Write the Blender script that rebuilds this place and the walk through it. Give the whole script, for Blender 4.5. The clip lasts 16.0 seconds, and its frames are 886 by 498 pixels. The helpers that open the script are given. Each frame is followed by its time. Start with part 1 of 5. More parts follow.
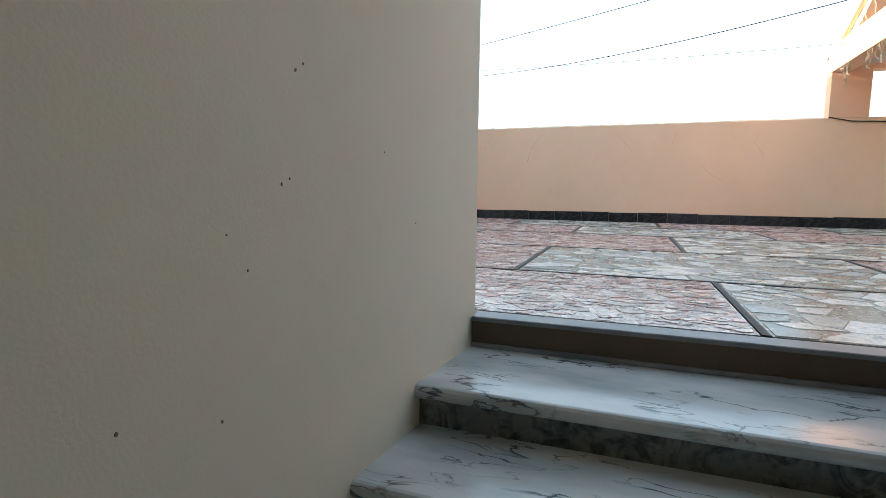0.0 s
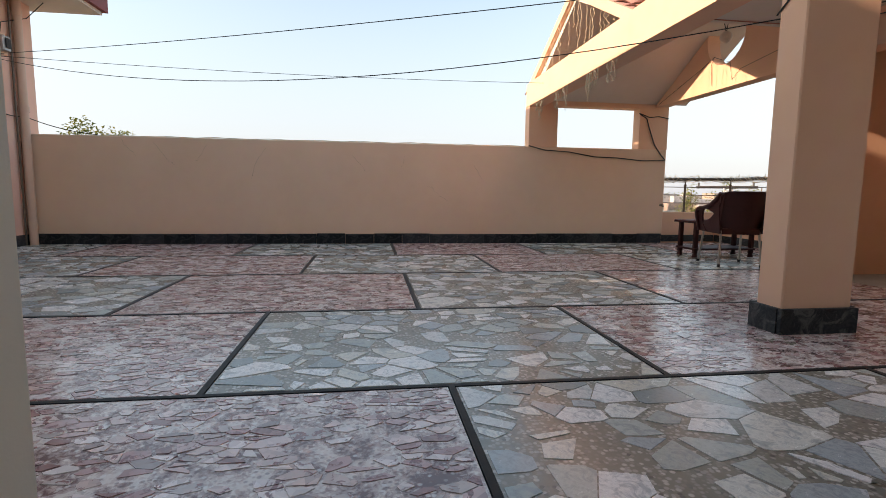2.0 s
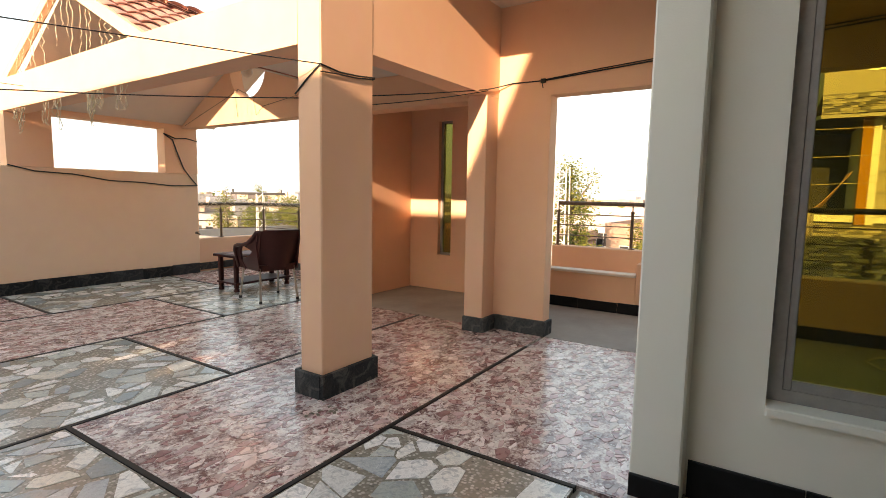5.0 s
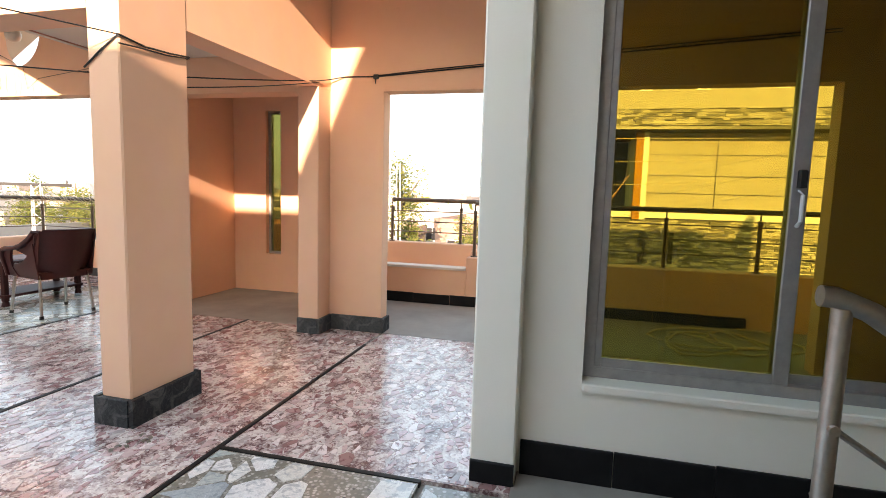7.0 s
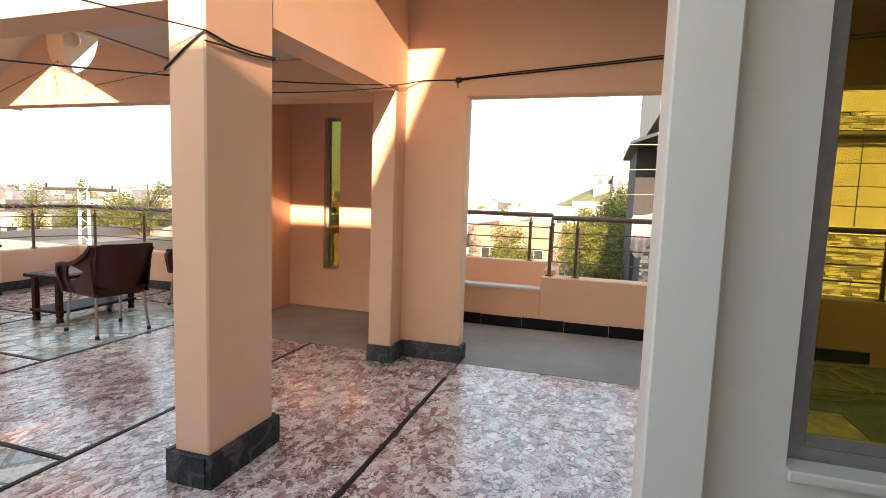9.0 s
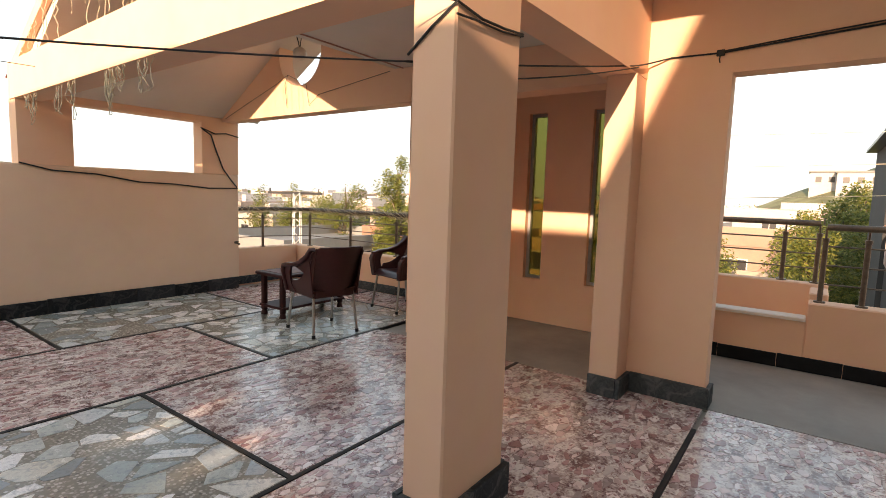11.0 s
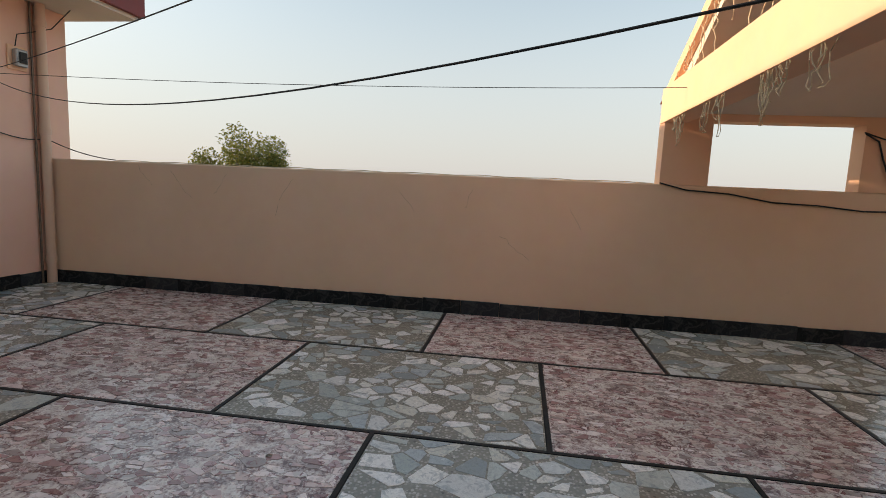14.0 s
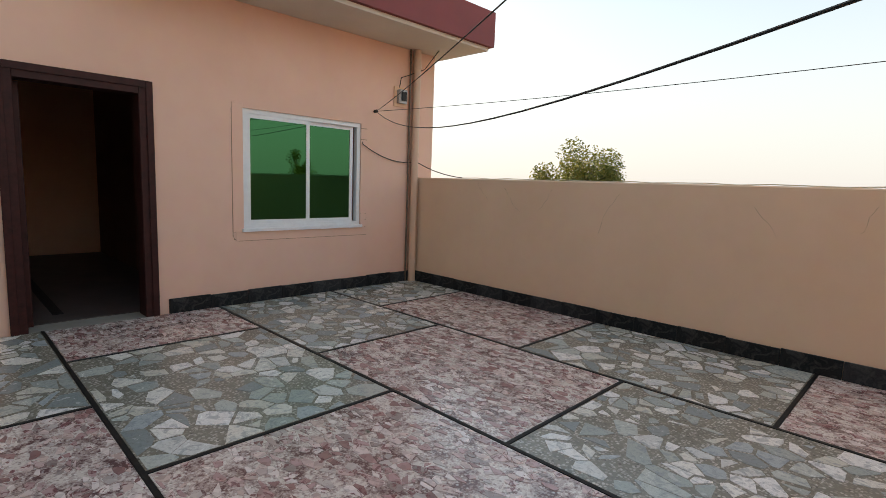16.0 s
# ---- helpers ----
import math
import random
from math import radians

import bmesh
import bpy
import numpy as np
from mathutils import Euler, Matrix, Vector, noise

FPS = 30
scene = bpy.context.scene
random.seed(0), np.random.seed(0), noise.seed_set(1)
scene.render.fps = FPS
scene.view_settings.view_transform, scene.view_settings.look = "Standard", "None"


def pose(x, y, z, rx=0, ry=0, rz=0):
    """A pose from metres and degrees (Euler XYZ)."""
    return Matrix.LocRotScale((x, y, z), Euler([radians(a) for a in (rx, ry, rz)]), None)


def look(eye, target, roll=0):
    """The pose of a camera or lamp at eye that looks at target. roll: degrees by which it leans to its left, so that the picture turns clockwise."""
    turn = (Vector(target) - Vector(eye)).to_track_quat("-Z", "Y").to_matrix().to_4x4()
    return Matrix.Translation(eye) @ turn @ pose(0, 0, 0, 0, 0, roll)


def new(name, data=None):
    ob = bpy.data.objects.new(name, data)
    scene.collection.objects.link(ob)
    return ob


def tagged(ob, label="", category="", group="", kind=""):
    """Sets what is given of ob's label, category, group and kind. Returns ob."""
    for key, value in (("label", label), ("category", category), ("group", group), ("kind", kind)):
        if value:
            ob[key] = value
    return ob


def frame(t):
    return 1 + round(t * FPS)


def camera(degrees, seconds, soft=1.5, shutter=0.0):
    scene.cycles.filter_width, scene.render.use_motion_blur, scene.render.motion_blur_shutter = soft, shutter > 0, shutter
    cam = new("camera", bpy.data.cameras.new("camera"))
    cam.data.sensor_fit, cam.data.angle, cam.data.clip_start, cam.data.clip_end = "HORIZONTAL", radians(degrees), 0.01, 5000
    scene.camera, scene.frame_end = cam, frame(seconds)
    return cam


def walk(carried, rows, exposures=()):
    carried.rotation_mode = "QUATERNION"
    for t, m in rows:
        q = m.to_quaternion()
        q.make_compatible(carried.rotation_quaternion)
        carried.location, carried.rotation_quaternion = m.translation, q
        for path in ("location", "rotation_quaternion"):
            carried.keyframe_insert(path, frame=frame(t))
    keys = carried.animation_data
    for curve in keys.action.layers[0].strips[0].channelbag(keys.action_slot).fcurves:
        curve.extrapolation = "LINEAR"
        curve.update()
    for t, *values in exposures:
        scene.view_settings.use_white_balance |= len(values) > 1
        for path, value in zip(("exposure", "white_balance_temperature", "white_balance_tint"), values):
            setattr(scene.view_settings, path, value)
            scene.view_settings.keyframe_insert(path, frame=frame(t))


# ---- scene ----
cam = camera(82.1, 16.0, soft=0.6)
PATH = [
    (0, (-0.036, 0.083, 0.408), (-0.711, 1.953, 0.19), 0.7),
    (0.5, (-0.083, 0.324, 0.441), (-0.434, 2.28, 0.221), 0.7),
    (1, (-0.027, 0.534, 0.537), (-0.13, 2.519, 0.314), 0.7),
    (1.5, (0.015, 0.687, 0.65), (0.111, 2.672, 0.427), 0.7),
    (2, (0.044, 0.834, 0.782), (0.33, 2.801, 0.557), 0.7),
    (2.5, (0.095, 0.952, 0.874), (0.586, 2.878, 0.651), 0.5),
    (3, (0.156, 1.043, 1.007), (0.875, 2.896, 0.783), 0.8),
    (3.5, (0.221, 1.081, 1.081), (1.205, 2.808, 0.855), 0.9),
    (4, (0.239, 1.146, 1.108), (1.496, 2.686, 0.891), 1.0),
    (4.5, (0.246, 1.187, 1.187), (1.739, 2.5, 0.973), 1.0),
    (5, (0.262, 1.166, 1.223), (1.933, 2.246, 1.015), 1.0),
    (5.2, (0.261, 1.155, 1.227), (1.989, 2.14, 1.019), 1.1),
    (7.3, (0.323, 1.261, 1.234), (2.258, 1.722, 1.023), 1.7),
    (7.5, (0.357, 1.302, 1.237), (2.293, 1.758, 1.026), 1.7),
    (8, (0.481, 1.451, 1.256), (2.414, 1.924, 1.05), 1.9),
    (8.2, (0.521, 1.504, 1.266), (2.449, 1.996, 1.066), 2.0),
    (10.3, (0.755, 2.201, 1.325), (2.537, 3.084, 1.113), 1.5),
    (10.5, (0.804, 2.237, 1.306), (2.549, 3.19, 1.094), 1.5),
    (11, (0.914, 2.331, 1.306), (2.52, 3.505, 1.095), 1.8),
    (11.5, (0.963, 2.46, 1.314), (2.341, 3.894, 1.098), 2.0),
    (12, (1.007, 2.666, 1.321), (2.091, 4.333, 1.103), 2.1),
    (12.5, (1.035, 2.807, 1.325), (1.795, 4.645, 1.108), 2.3),
    (13, (1.052, 2.91, 1.306), (1.465, 4.855, 1.088), 2.4),
    (13.5, (1.084, 2.987, 1.333), (1.137, 4.974, 1.105), 2.5),
    (14, (1.092, 3.084, 1.358), (0.805, 5.048, 1.114), 2.6),
    (14.5, (1.035, 3.216, 1.361), (0.421, 5.102, 1.107), 2.6),
    (14.8, (1.027, 3.321, 1.368), (0.217, 5.132, 1.112), 2.4),
    (15, (0.964, 3.348, 1.368), (0.048, 5.109, 1.118), 2.4),
    (15.5, (0.961, 3.46, 1.376), (-0.22, 5.055, 1.124), 2.2),
    (16, (0.97, 3.529, 1.392), (-0.423, 4.942, 1.141), 2.1),
]
EXPOSURES = [
    (0, 3.0, 7900, 5), (1.0, 2.4, 8100, 6), (1.5, 2.0, 8100, 13), (2.0, 1.9, 8300, 13), (3.5, 1.92, 10200, 12),
    (5.0, 2.57, 10000, 12), (7.4, 3.2, 8400, 11), (8.2, 3.09, 8400, 11), (10.3, 2.37, 9500, 12), (11.5, 2.27, 9000, 12),
    (12.5, 1.93, 8700, 12), (14.0, 1.55, 9200, 12), (15.0, 1.67, 9400, 12), (16, 1.97, 9500, 12),
]
walk(cam, [(t, look(eye, target, roll)) for t, eye, target, roll in PATH], EXPOSURES)

# ---------------------------------------------------------------- light
SUN_WAY = Vector((1.0, 0.12, -0.268)).normalized()
sun = new("sun", bpy.data.lights.new("sun", "SUN"))
sun.data.energy, sun.data.angle, sun.data.color = 2.1, radians(0.6), (1.0, 0.79, 0.70)
sun.matrix_world = look((-20, -6, 12), Vector((-20, -6, 12)) + SUN_WAY)
world = bpy.data.worlds.new("sky")
scene.world = world
world.use_nodes = True
wn = world.node_tree.nodes
sky = wn.new("ShaderNodeTexSky")
sky.sky_type, sky.sun_disc = "NISHITA", False
sky.sun_elevation = math.asin(-SUN_WAY.z)
sky.sun_rotation = math.atan2(-SUN_WAY.x, -SUN_WAY.y)
sky.air_density, sky.dust_density, sky.ozone_density = 1.0, 1.0, 2.4
haze = wn.new("ShaderNodeGamma")
haze.inputs[1].default_value = 0.8
world.node_tree.links.new(sky.outputs[0], haze.inputs[0])
wl = world.node_tree.links
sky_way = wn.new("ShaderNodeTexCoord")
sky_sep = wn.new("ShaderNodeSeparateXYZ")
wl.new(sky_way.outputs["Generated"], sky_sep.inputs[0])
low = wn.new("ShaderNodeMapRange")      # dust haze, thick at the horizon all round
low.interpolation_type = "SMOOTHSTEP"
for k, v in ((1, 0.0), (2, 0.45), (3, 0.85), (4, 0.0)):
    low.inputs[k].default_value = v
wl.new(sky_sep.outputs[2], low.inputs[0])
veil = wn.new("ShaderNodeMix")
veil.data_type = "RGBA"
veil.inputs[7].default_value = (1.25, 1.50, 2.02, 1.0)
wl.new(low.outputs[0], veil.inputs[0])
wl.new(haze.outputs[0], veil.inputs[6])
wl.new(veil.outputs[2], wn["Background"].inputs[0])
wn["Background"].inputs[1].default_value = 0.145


# ---------------------------------------------------------------- materials
def material(name, rough=0.8, metal=0.0):
    m = bpy.data.materials.new(name)
    m.use_nodes = True
    b = m.node_tree.nodes["Principled BSDF"]
    b.inputs["Roughness"].default_value = rough
    b.inputs["Metallic"].default_value = metal
    return m, m.node_tree.nodes, m.node_tree.links, b


def rgb(c):
    return (c[0], c[1], c[2], 1.0)


def tex(n, l, kind, scale, **kw):
    co = n.new("ShaderNodeTexCoord")
    t = n.new(kind)
    t.inputs["Scale"].default_value = scale
    for k, v in kw.items():
        t.inputs[k].default_value = v
    l.new(co.outputs["Object"], t.inputs["Vector"])
    return t


def ramp(n, l, src, stops):
    r = n.new("ShaderNodeValToRGB")
    while len(r.color_ramp.elements) < len(stops):
        r.color_ramp.elements.new(0.5)
    for e, (p, c) in zip(r.color_ramp.elements, stops):
        e.position, e.color = p, rgb(c)
    l.new(src, r.inputs[0])
    return r


def mix(n, l, fac, a, b, mode="MIX"):
    m = n.new("ShaderNodeMix")
    m.data_type, m.blend_type = "RGBA", mode
    for sock, v in ((m.inputs[0], fac), (m.inputs[6], a), (m.inputs[7], b)):
        if hasattr(v, "links"):
            l.new(v, sock)
        elif isinstance(v, tuple):
            sock.default_value = rgb(v)
        else:
            sock.default_value = v
    return m.outputs[2]


def bump(n, l, b, src, strength, dist=0.01):
    bp = n.new("ShaderNodeBump")
    bp.inputs["Strength"].default_value, bp.inputs["Distance"].default_value = strength, dist
    l.new(src, bp.inputs["Height"])
    l.new(bp.outputs[0], b.inputs["Normal"])


def paint(name, col, stain, rough=0.85, grain=0.25):
    """Emulsion paint on plaster: trowel unevenness, blotches, fine grain and scuffs."""
    m, n, l, b = material(name, rough)
    big = tex(n, l, "ShaderNodeTexNoise", 0.9, Detail=6.0, Roughness=0.6)
    mid = tex(n, l, "ShaderNodeTexNoise", 7.0, Detail=5.0)
    scuff = tex(n, l, "ShaderNodeTexNoise", 3.1, Detail=9.0, Roughness=0.75)
    fine = tex(n, l, "ShaderNodeTexNoise", 160.0, Detail=2.0)
    r = ramp(n, l, big.outputs[0], [(0.3, stain), (0.68, col)])
    c1 = mix(n, l, 0.12, r.outputs[0], mid.outputs[1], "SOFT_LIGHT")
    sc = ramp(n, l, scuff.outputs[0], [(0.66, (0, 0, 0)), (0.74, (1, 1, 1))])
    dirt = tuple(v * 0.62 for v in stain)
    fac = n.new("ShaderNodeMath")
    fac.operation = "MULTIPLY"
    fac.inputs[1].default_value = 0.28
    l.new(sc.outputs[0], fac.inputs[0])
    l.new(mix(n, l, fac.outputs[0], c1, dirt), b.inputs["Base Color"])
    hgt = mix(n, l, 0.35, mid.outputs[1], fine.outputs[1])
    bump(n, l, b, hgt, grain, 0.006)
    return m


def stone(name, cols, scale=14.0, rough=0.4, by="object", vein=(0.2, 0.2, 0.2), vein_amount=0.35, fine=60.0, speck=0.6):
    """Ground marble: tone by piece, mottling, dark veins and specks."""
    m, n, l, b = material(name, rough)
    if by == "object":
        src = n.new("ShaderNodeObjectInfo").outputs["Random"]
    else:
        src = n.new("ShaderNodeNewGeometry").outputs["Random Per Island"]
    base = ramp(n, l, src, [(i / len(cols), c) for i, c in enumerate(cols)])
    base.color_ramp.interpolation = "CONSTANT"
    no = tex(n, l, "ShaderNodeTexNoise", scale, Detail=8.0, Roughness=0.65, Distortion=1.2)
    sp = tex(n, l, "ShaderNodeTexNoise", fine, Detail=4.0, Roughness=0.7)
    v = ramp(n, l, no.outputs[0], [(0.40, (1, 1, 1)), (0.5, (0, 0, 0)), (0.6, (0.25, 0.25, 0.25))])
    f = n.new("ShaderNodeMath")
    f.operation = "MULTIPLY"
    f.inputs[1].default_value = vein_amount
    l.new(v.outputs[0], f.inputs[0])
    c = mix(n, l, f.outputs[0], base.outputs[0], vein)
    s = ramp(n, l, sp.outputs[0], [(0.34, (0.50, 0.50, 0.50)), (0.52, (1.28, 1.28, 1.28))])
    l.new(mix(n, l, speck, c, s.outputs[0], "MULTIPLY"), b.inputs["Base Color"])
    rr = n.new("ShaderNodeMapRange")
    rr.inputs[3].default_value, rr.inputs[4].default_value = rough - 0.12, rough + 0.16
    l.new(no.outputs[0], rr.inputs[0])
    l.new(rr.outputs[0], b.inputs["Roughness"])
    bump(n, l, b, sp.outputs[0], 0.12, 0.003)
    return m


def chips(name, ground, a, c, d, scale=55.0, rough=0.5):
    """Cement mortar filled with small marble chips."""
    m, n, l, b = material(name, rough)
    vo = tex(n, l, "ShaderNodeTexVoronoi", scale, Randomness=1.0)
    big = tex(n, l, "ShaderNodeTexNoise", 2.5, Detail=7.0, Roughness=0.7)
    sep = n.new("ShaderNodeSeparateColor")
    l.new(vo.outputs["Color"], sep.inputs[0])
    r = ramp(n, l, sep.outputs[0], [(0.0, ground), (0.35, a), (0.65, c), (1.0, d)])
    edge = ramp(n, l, vo.outputs["Distance"], [(0.35, (0, 0, 0)), (0.6, (1, 1, 1))])
    c1 = mix(n, l, edge.outputs[0], r.outputs[0], ground)
    sh = ramp(n, l, big.outputs[0], [(0.3, (0.62, 0.6, 0.58)), (0.65, (1.05, 1.05, 1.05))])
    l.new(mix(n, l, 0.7, c1, sh.outputs[0], "MULTIPLY"), b.inputs["Base Color"])
    bump(n, l, b, vo.outputs["Distance"], 0.15, 0.003)
    return m


def plain(name, col, rough=0.5, metal=0.0, vary=0.25, scale=9.0, bmp=0.1):
    m, n, l, b = material(name, rough, metal)
    no = tex(n, l, "ShaderNodeTexNoise", scale, Detail=7.0, Roughness=0.65)
    lo = tuple(v * (1 - vary) for v in col)
    hi = tuple(min(1.0, v * (1 + vary * 0.5)) for v in col)
    r = ramp(n, l, no.outputs[0], [(0.32, lo), (0.66, hi)])
    l.new(r.outputs[0], b.inputs["Base Color"])
    if bmp:
        bump(n, l, b, no.outputs[0], bmp, 0.004)
    return m


def glass(name, tint, rough=0.02, through_amount=0.5, coat=(0.9, 0.95, 0.9)):
    """Tinted sheet glass: a clear tinted pane under a mirror-like coat."""
    m, n, l, b = material(name, rough)
    n.remove(b)
    out = n["Material Output"]
    tr = n.new("ShaderNodeBsdfTransparent")
    tr.inputs[0].default_value = rgb(tint)
    gl = n.new("ShaderNodeBsdfGlossy")
    gl.inputs["Roughness"].default_value = rough
    gl.inputs[0].default_value = rgb(coat)
    fr = n.new("ShaderNodeFresnel")
    fr.inputs[0].default_value = through_amount
    mx = n.new("ShaderNodeMixShader")
    l.new(fr.outputs[0], mx.inputs[0])
    l.new(tr.outputs[0], mx.inputs[1])
    l.new(gl.outputs[0], mx.inputs[2])
    l.new(mx.outputs[0], out.inputs[0])
    return m


PEACH = paint("peach_wall_paint", (0.84, 0.53, 0.36), (0.78, 0.475, 0.315))
HOUSEPAINT = paint("pink_peach_house_paint", (0.83, 0.525, 0.41), (0.77, 0.475, 0.365))
TAN = paint("tan_parapet_paint", (0.83, 0.59, 0.42), (0.76, 0.53, 0.37))
CREAM = paint("cream_wall_paint", (0.76, 0.715, 0.60), (0.70, 0.655, 0.54))
PALE = paint("pale_white_wall_paint", (0.84, 0.83, 0.75), (0.79, 0.78, 0.70))
CEIL = paint("white_ceiling_paint", (0.74, 0.66, 0.57), (0.66, 0.58, 0.50))
MAROON = paint("maroon_paint", (0.26, 0.045, 0.045), (0.20, 0.035, 0.035), 0.6)
SLATE = stone("slate_skirting", [(0.012, 0.014, 0.016), (0.025, 0.028, 0.03), (0.045, 0.05, 0.052)], 9.0, 0.5, vein=(0.16, 0.16, 0.155), vein_amount=0.4)
SLATE_DARK = stone("black_slate_skirting", [(0.007, 0.008, 0.009), (0.013, 0.014, 0.016), (0.024, 0.026, 0.029)], 9.0, 0.5, vein=(0.11, 0.11, 0.11), vein_amount=0.3)
BLACKBAND = plain("black_skirting_paint", (0.009, 0.009, 0.010), 0.5, 0, 0.5, 6.0)
STRIP = plain("black_marble_strip", (0.018, 0.018, 0.018), 0.5, 0, 0.5, 20.0)
GREYSTRIP = plain("grey_marble_edging", (0.22, 0.235, 0.25), 0.35, 0, 0.25, 12.0)
GREEN = [(0.47, 0.508, 0.461), (0.639, 0.639, 0.554), (0.864, 0.864, 0.831), (0.376, 0.432, 0.406), (0.752, 0.752, 0.684), (0.264, 0.31, 0.305), (0.846, 0.846, 0.794), (0.508, 0.564, 0.526), (0.874, 0.874, 0.85), (0.414, 0.48, 0.499), (0.658, 0.686, 0.665)]
GREEN_ONE = stone("grey_green_marble", GREEN, 13.0, 0.22, vein=(0.24, 0.29, 0.31), vein_amount=0.6, fine=48.0, speck=0.3)
GREEN_ALL = stone("grey_green_marble_rest", GREEN, 13.0, 0.22, "island", vein=(0.24, 0.29, 0.31), vein_amount=0.6, fine=48.0, speck=0.3)


def mottled(name, dark, mid, pale, rough=0.42):
    """Trowelled chip mortar: drifting maroon patches, crumbs of marble and pale cement."""
    m, n, l, b = material(name, rough)
    drift = tex(n, l, "ShaderNodeTexNoise", 7.0, Detail=3.0, Roughness=0.6, Distortion=0.6)
    patch = tex(n, l, "ShaderNodeTexNoise", 34.0, Detail=9.0, Roughness=0.72, Distortion=0.8)
    crumb = tex(n, l, "ShaderNodeTexVoronoi", 62.0, Randomness=1.0)
    add = n.new("ShaderNodeMath")
    add.operation = "MULTIPLY_ADD"
    add.inputs[1].default_value = 0.55
    l.new(drift.outputs[0], add.inputs[0])
    sc = n.new("ShaderNodeMath")
    sc.operation = "MULTIPLY"
    sc.inputs[1].default_value = 0.5
    l.new(patch.outputs[0], sc.inputs[0])
    l.new(sc.outputs[0], add.inputs[2])
    c = ramp(n, l, add.outputs[0], [(0.455, dark), (0.495, tuple(0.4 * p + 0.6 * q for p, q in zip(dark, mid))), (0.53, mid), (0.575, pale)])
    sep = n.new("ShaderNodeSeparateColor")
    l.new(crumb.outputs["Color"], sep.inputs[0])
    cr = ramp(n, l, sep.outputs[0], [(0.0, (0.16, 0.09, 0.09)), (0.3, mid), (0.72, (0.50, 0.40, 0.37)), (0.8, (0.90, 0.86, 0.83))])
    cr.color_ramp.interpolation = "CONSTANT"
    ed_ = ramp(n, l, crumb.outputs["Distance"], [(0.3, (0.6, 0.6, 0.6)), (0.55, (0, 0, 0))])
    l.new(mix(n, l, ed_.outputs[0], c.outputs[0], cr.outputs[0]), b.inputs["Base Color"])
    bump(n, l, b, crumb.outputs["Distance"], 0.12, 0.003)
    return m


def veined(name, pale, cloud, dark, rough=0.18):
    """Polished white marble: soft grey clouds and thin broken dark veins along the slab."""
    m, n, l, b = material(name, rough)
    co = n.new("ShaderNodeTexCoord")
    mp = n.new("ShaderNodeMapping")
    mp.inputs["Scale"].default_value = (0.45, 1.3, 1.0)
    mp.inputs["Rotation"].default_value = (0.0, 0.0, 0.2)
    l.new(co.outputs["Object"], mp.inputs[0])
    soft = n.new("ShaderNodeTexNoise")
    soft.inputs["Scale"].default_value, soft.inputs["Detail"].default_value = 5.0, 6.0
    line = n.new("ShaderNodeTexNoise")
    line.inputs["Scale"].default_value, line.inputs["Detail"].default_value, line.inputs["Distortion"].default_value = 11.0, 9.0, 0.5
    gate = n.new("ShaderNodeTexNoise")
    gate.inputs["Scale"].default_value, gate.inputs["Detail"].default_value = 6.5, 3.0
    for t in (soft, line, gate):
        l.new(mp.outputs[0], t.inputs["Vector"])
    base = ramp(n, l, soft.outputs[0], [(0.36, cloud), (0.58, pale)])
    thin = ramp(n, l, line.outputs[0], [(0.482, (0, 0, 0)), (0.494, (1, 1, 1)), (0.503, (1, 1, 1)), (0.518, (0, 0, 0))])
    part_of = ramp(n, l, gate.outputs[0], [(0.47, (0, 0, 0)), (0.58, (1, 1, 1))])
    fac = mix(n, l, 1.0, thin.outputs[0], part_of.outputs[0], "MULTIPLY")
    l.new(mix(n, l, fac, base.outputs[0], dark), b.inputs["Base Color"])
    bump(n, l, b, soft.outputs[0], 0.04, 0.003)
    return m


def breccia(name, cols, by, rough=0.2):
    """Broken pink marble: clasts of one tone a piece, cut by maroon and rusty seams, with pale flecks."""
    m, n, l, b = material(name, rough)
    if by == "object":
        src = n.new("ShaderNodeObjectInfo").outputs["Random"]
    else:
        src = n.new("ShaderNodeNewGeometry").outputs["Random Per Island"]
    base = ramp(n, l, src, [(i / len(cols), c) for i, c in enumerate(cols)])
    base.color_ramp.interpolation = "CONSTANT"
    cell = tex(n, l, "ShaderNodeTexVoronoi", 30.0, Randomness=1.0)
    sep = n.new("ShaderNodeSeparateColor")
    l.new(cell.outputs["Color"], sep.inputs[0])
    tone = ramp(n, l, sep.outputs[1], [(0.0, (0.74, 0.71, 0.71)), (0.5, (1.0, 0.98, 0.98)), (1.0, (1.15, 1.15, 1.15))])
    seam = tex(n, l, "ShaderNodeTexNoise", 17.0, Detail=8.0, Roughness=0.62, Distortion=1.0)
    sm = ramp(n, l, seam.outputs[0], [(0.405, (0.9, 0.9, 0.9)), (0.445, (0, 0, 0))])
    grit = tex(n, l, "ShaderNodeTexNoise", 150.0, Detail=3.0)
    rust = ramp(n, l, grit.outputs[0], [(0.35, (0.13, 0.045, 0.05)), (0.65, (0.36, 0.15, 0.15))])
    c = mix(n, l, 0.85, base.outputs[0], tone.outputs[0], "MULTIPLY")
    c = mix(n, l, sm.outputs[0], c, rust.outputs[0])
    l.new(c, b.inputs["Base Color"])
    bump(n, l, b, grit.outputs[0], 0.05, 0.002)
    return m


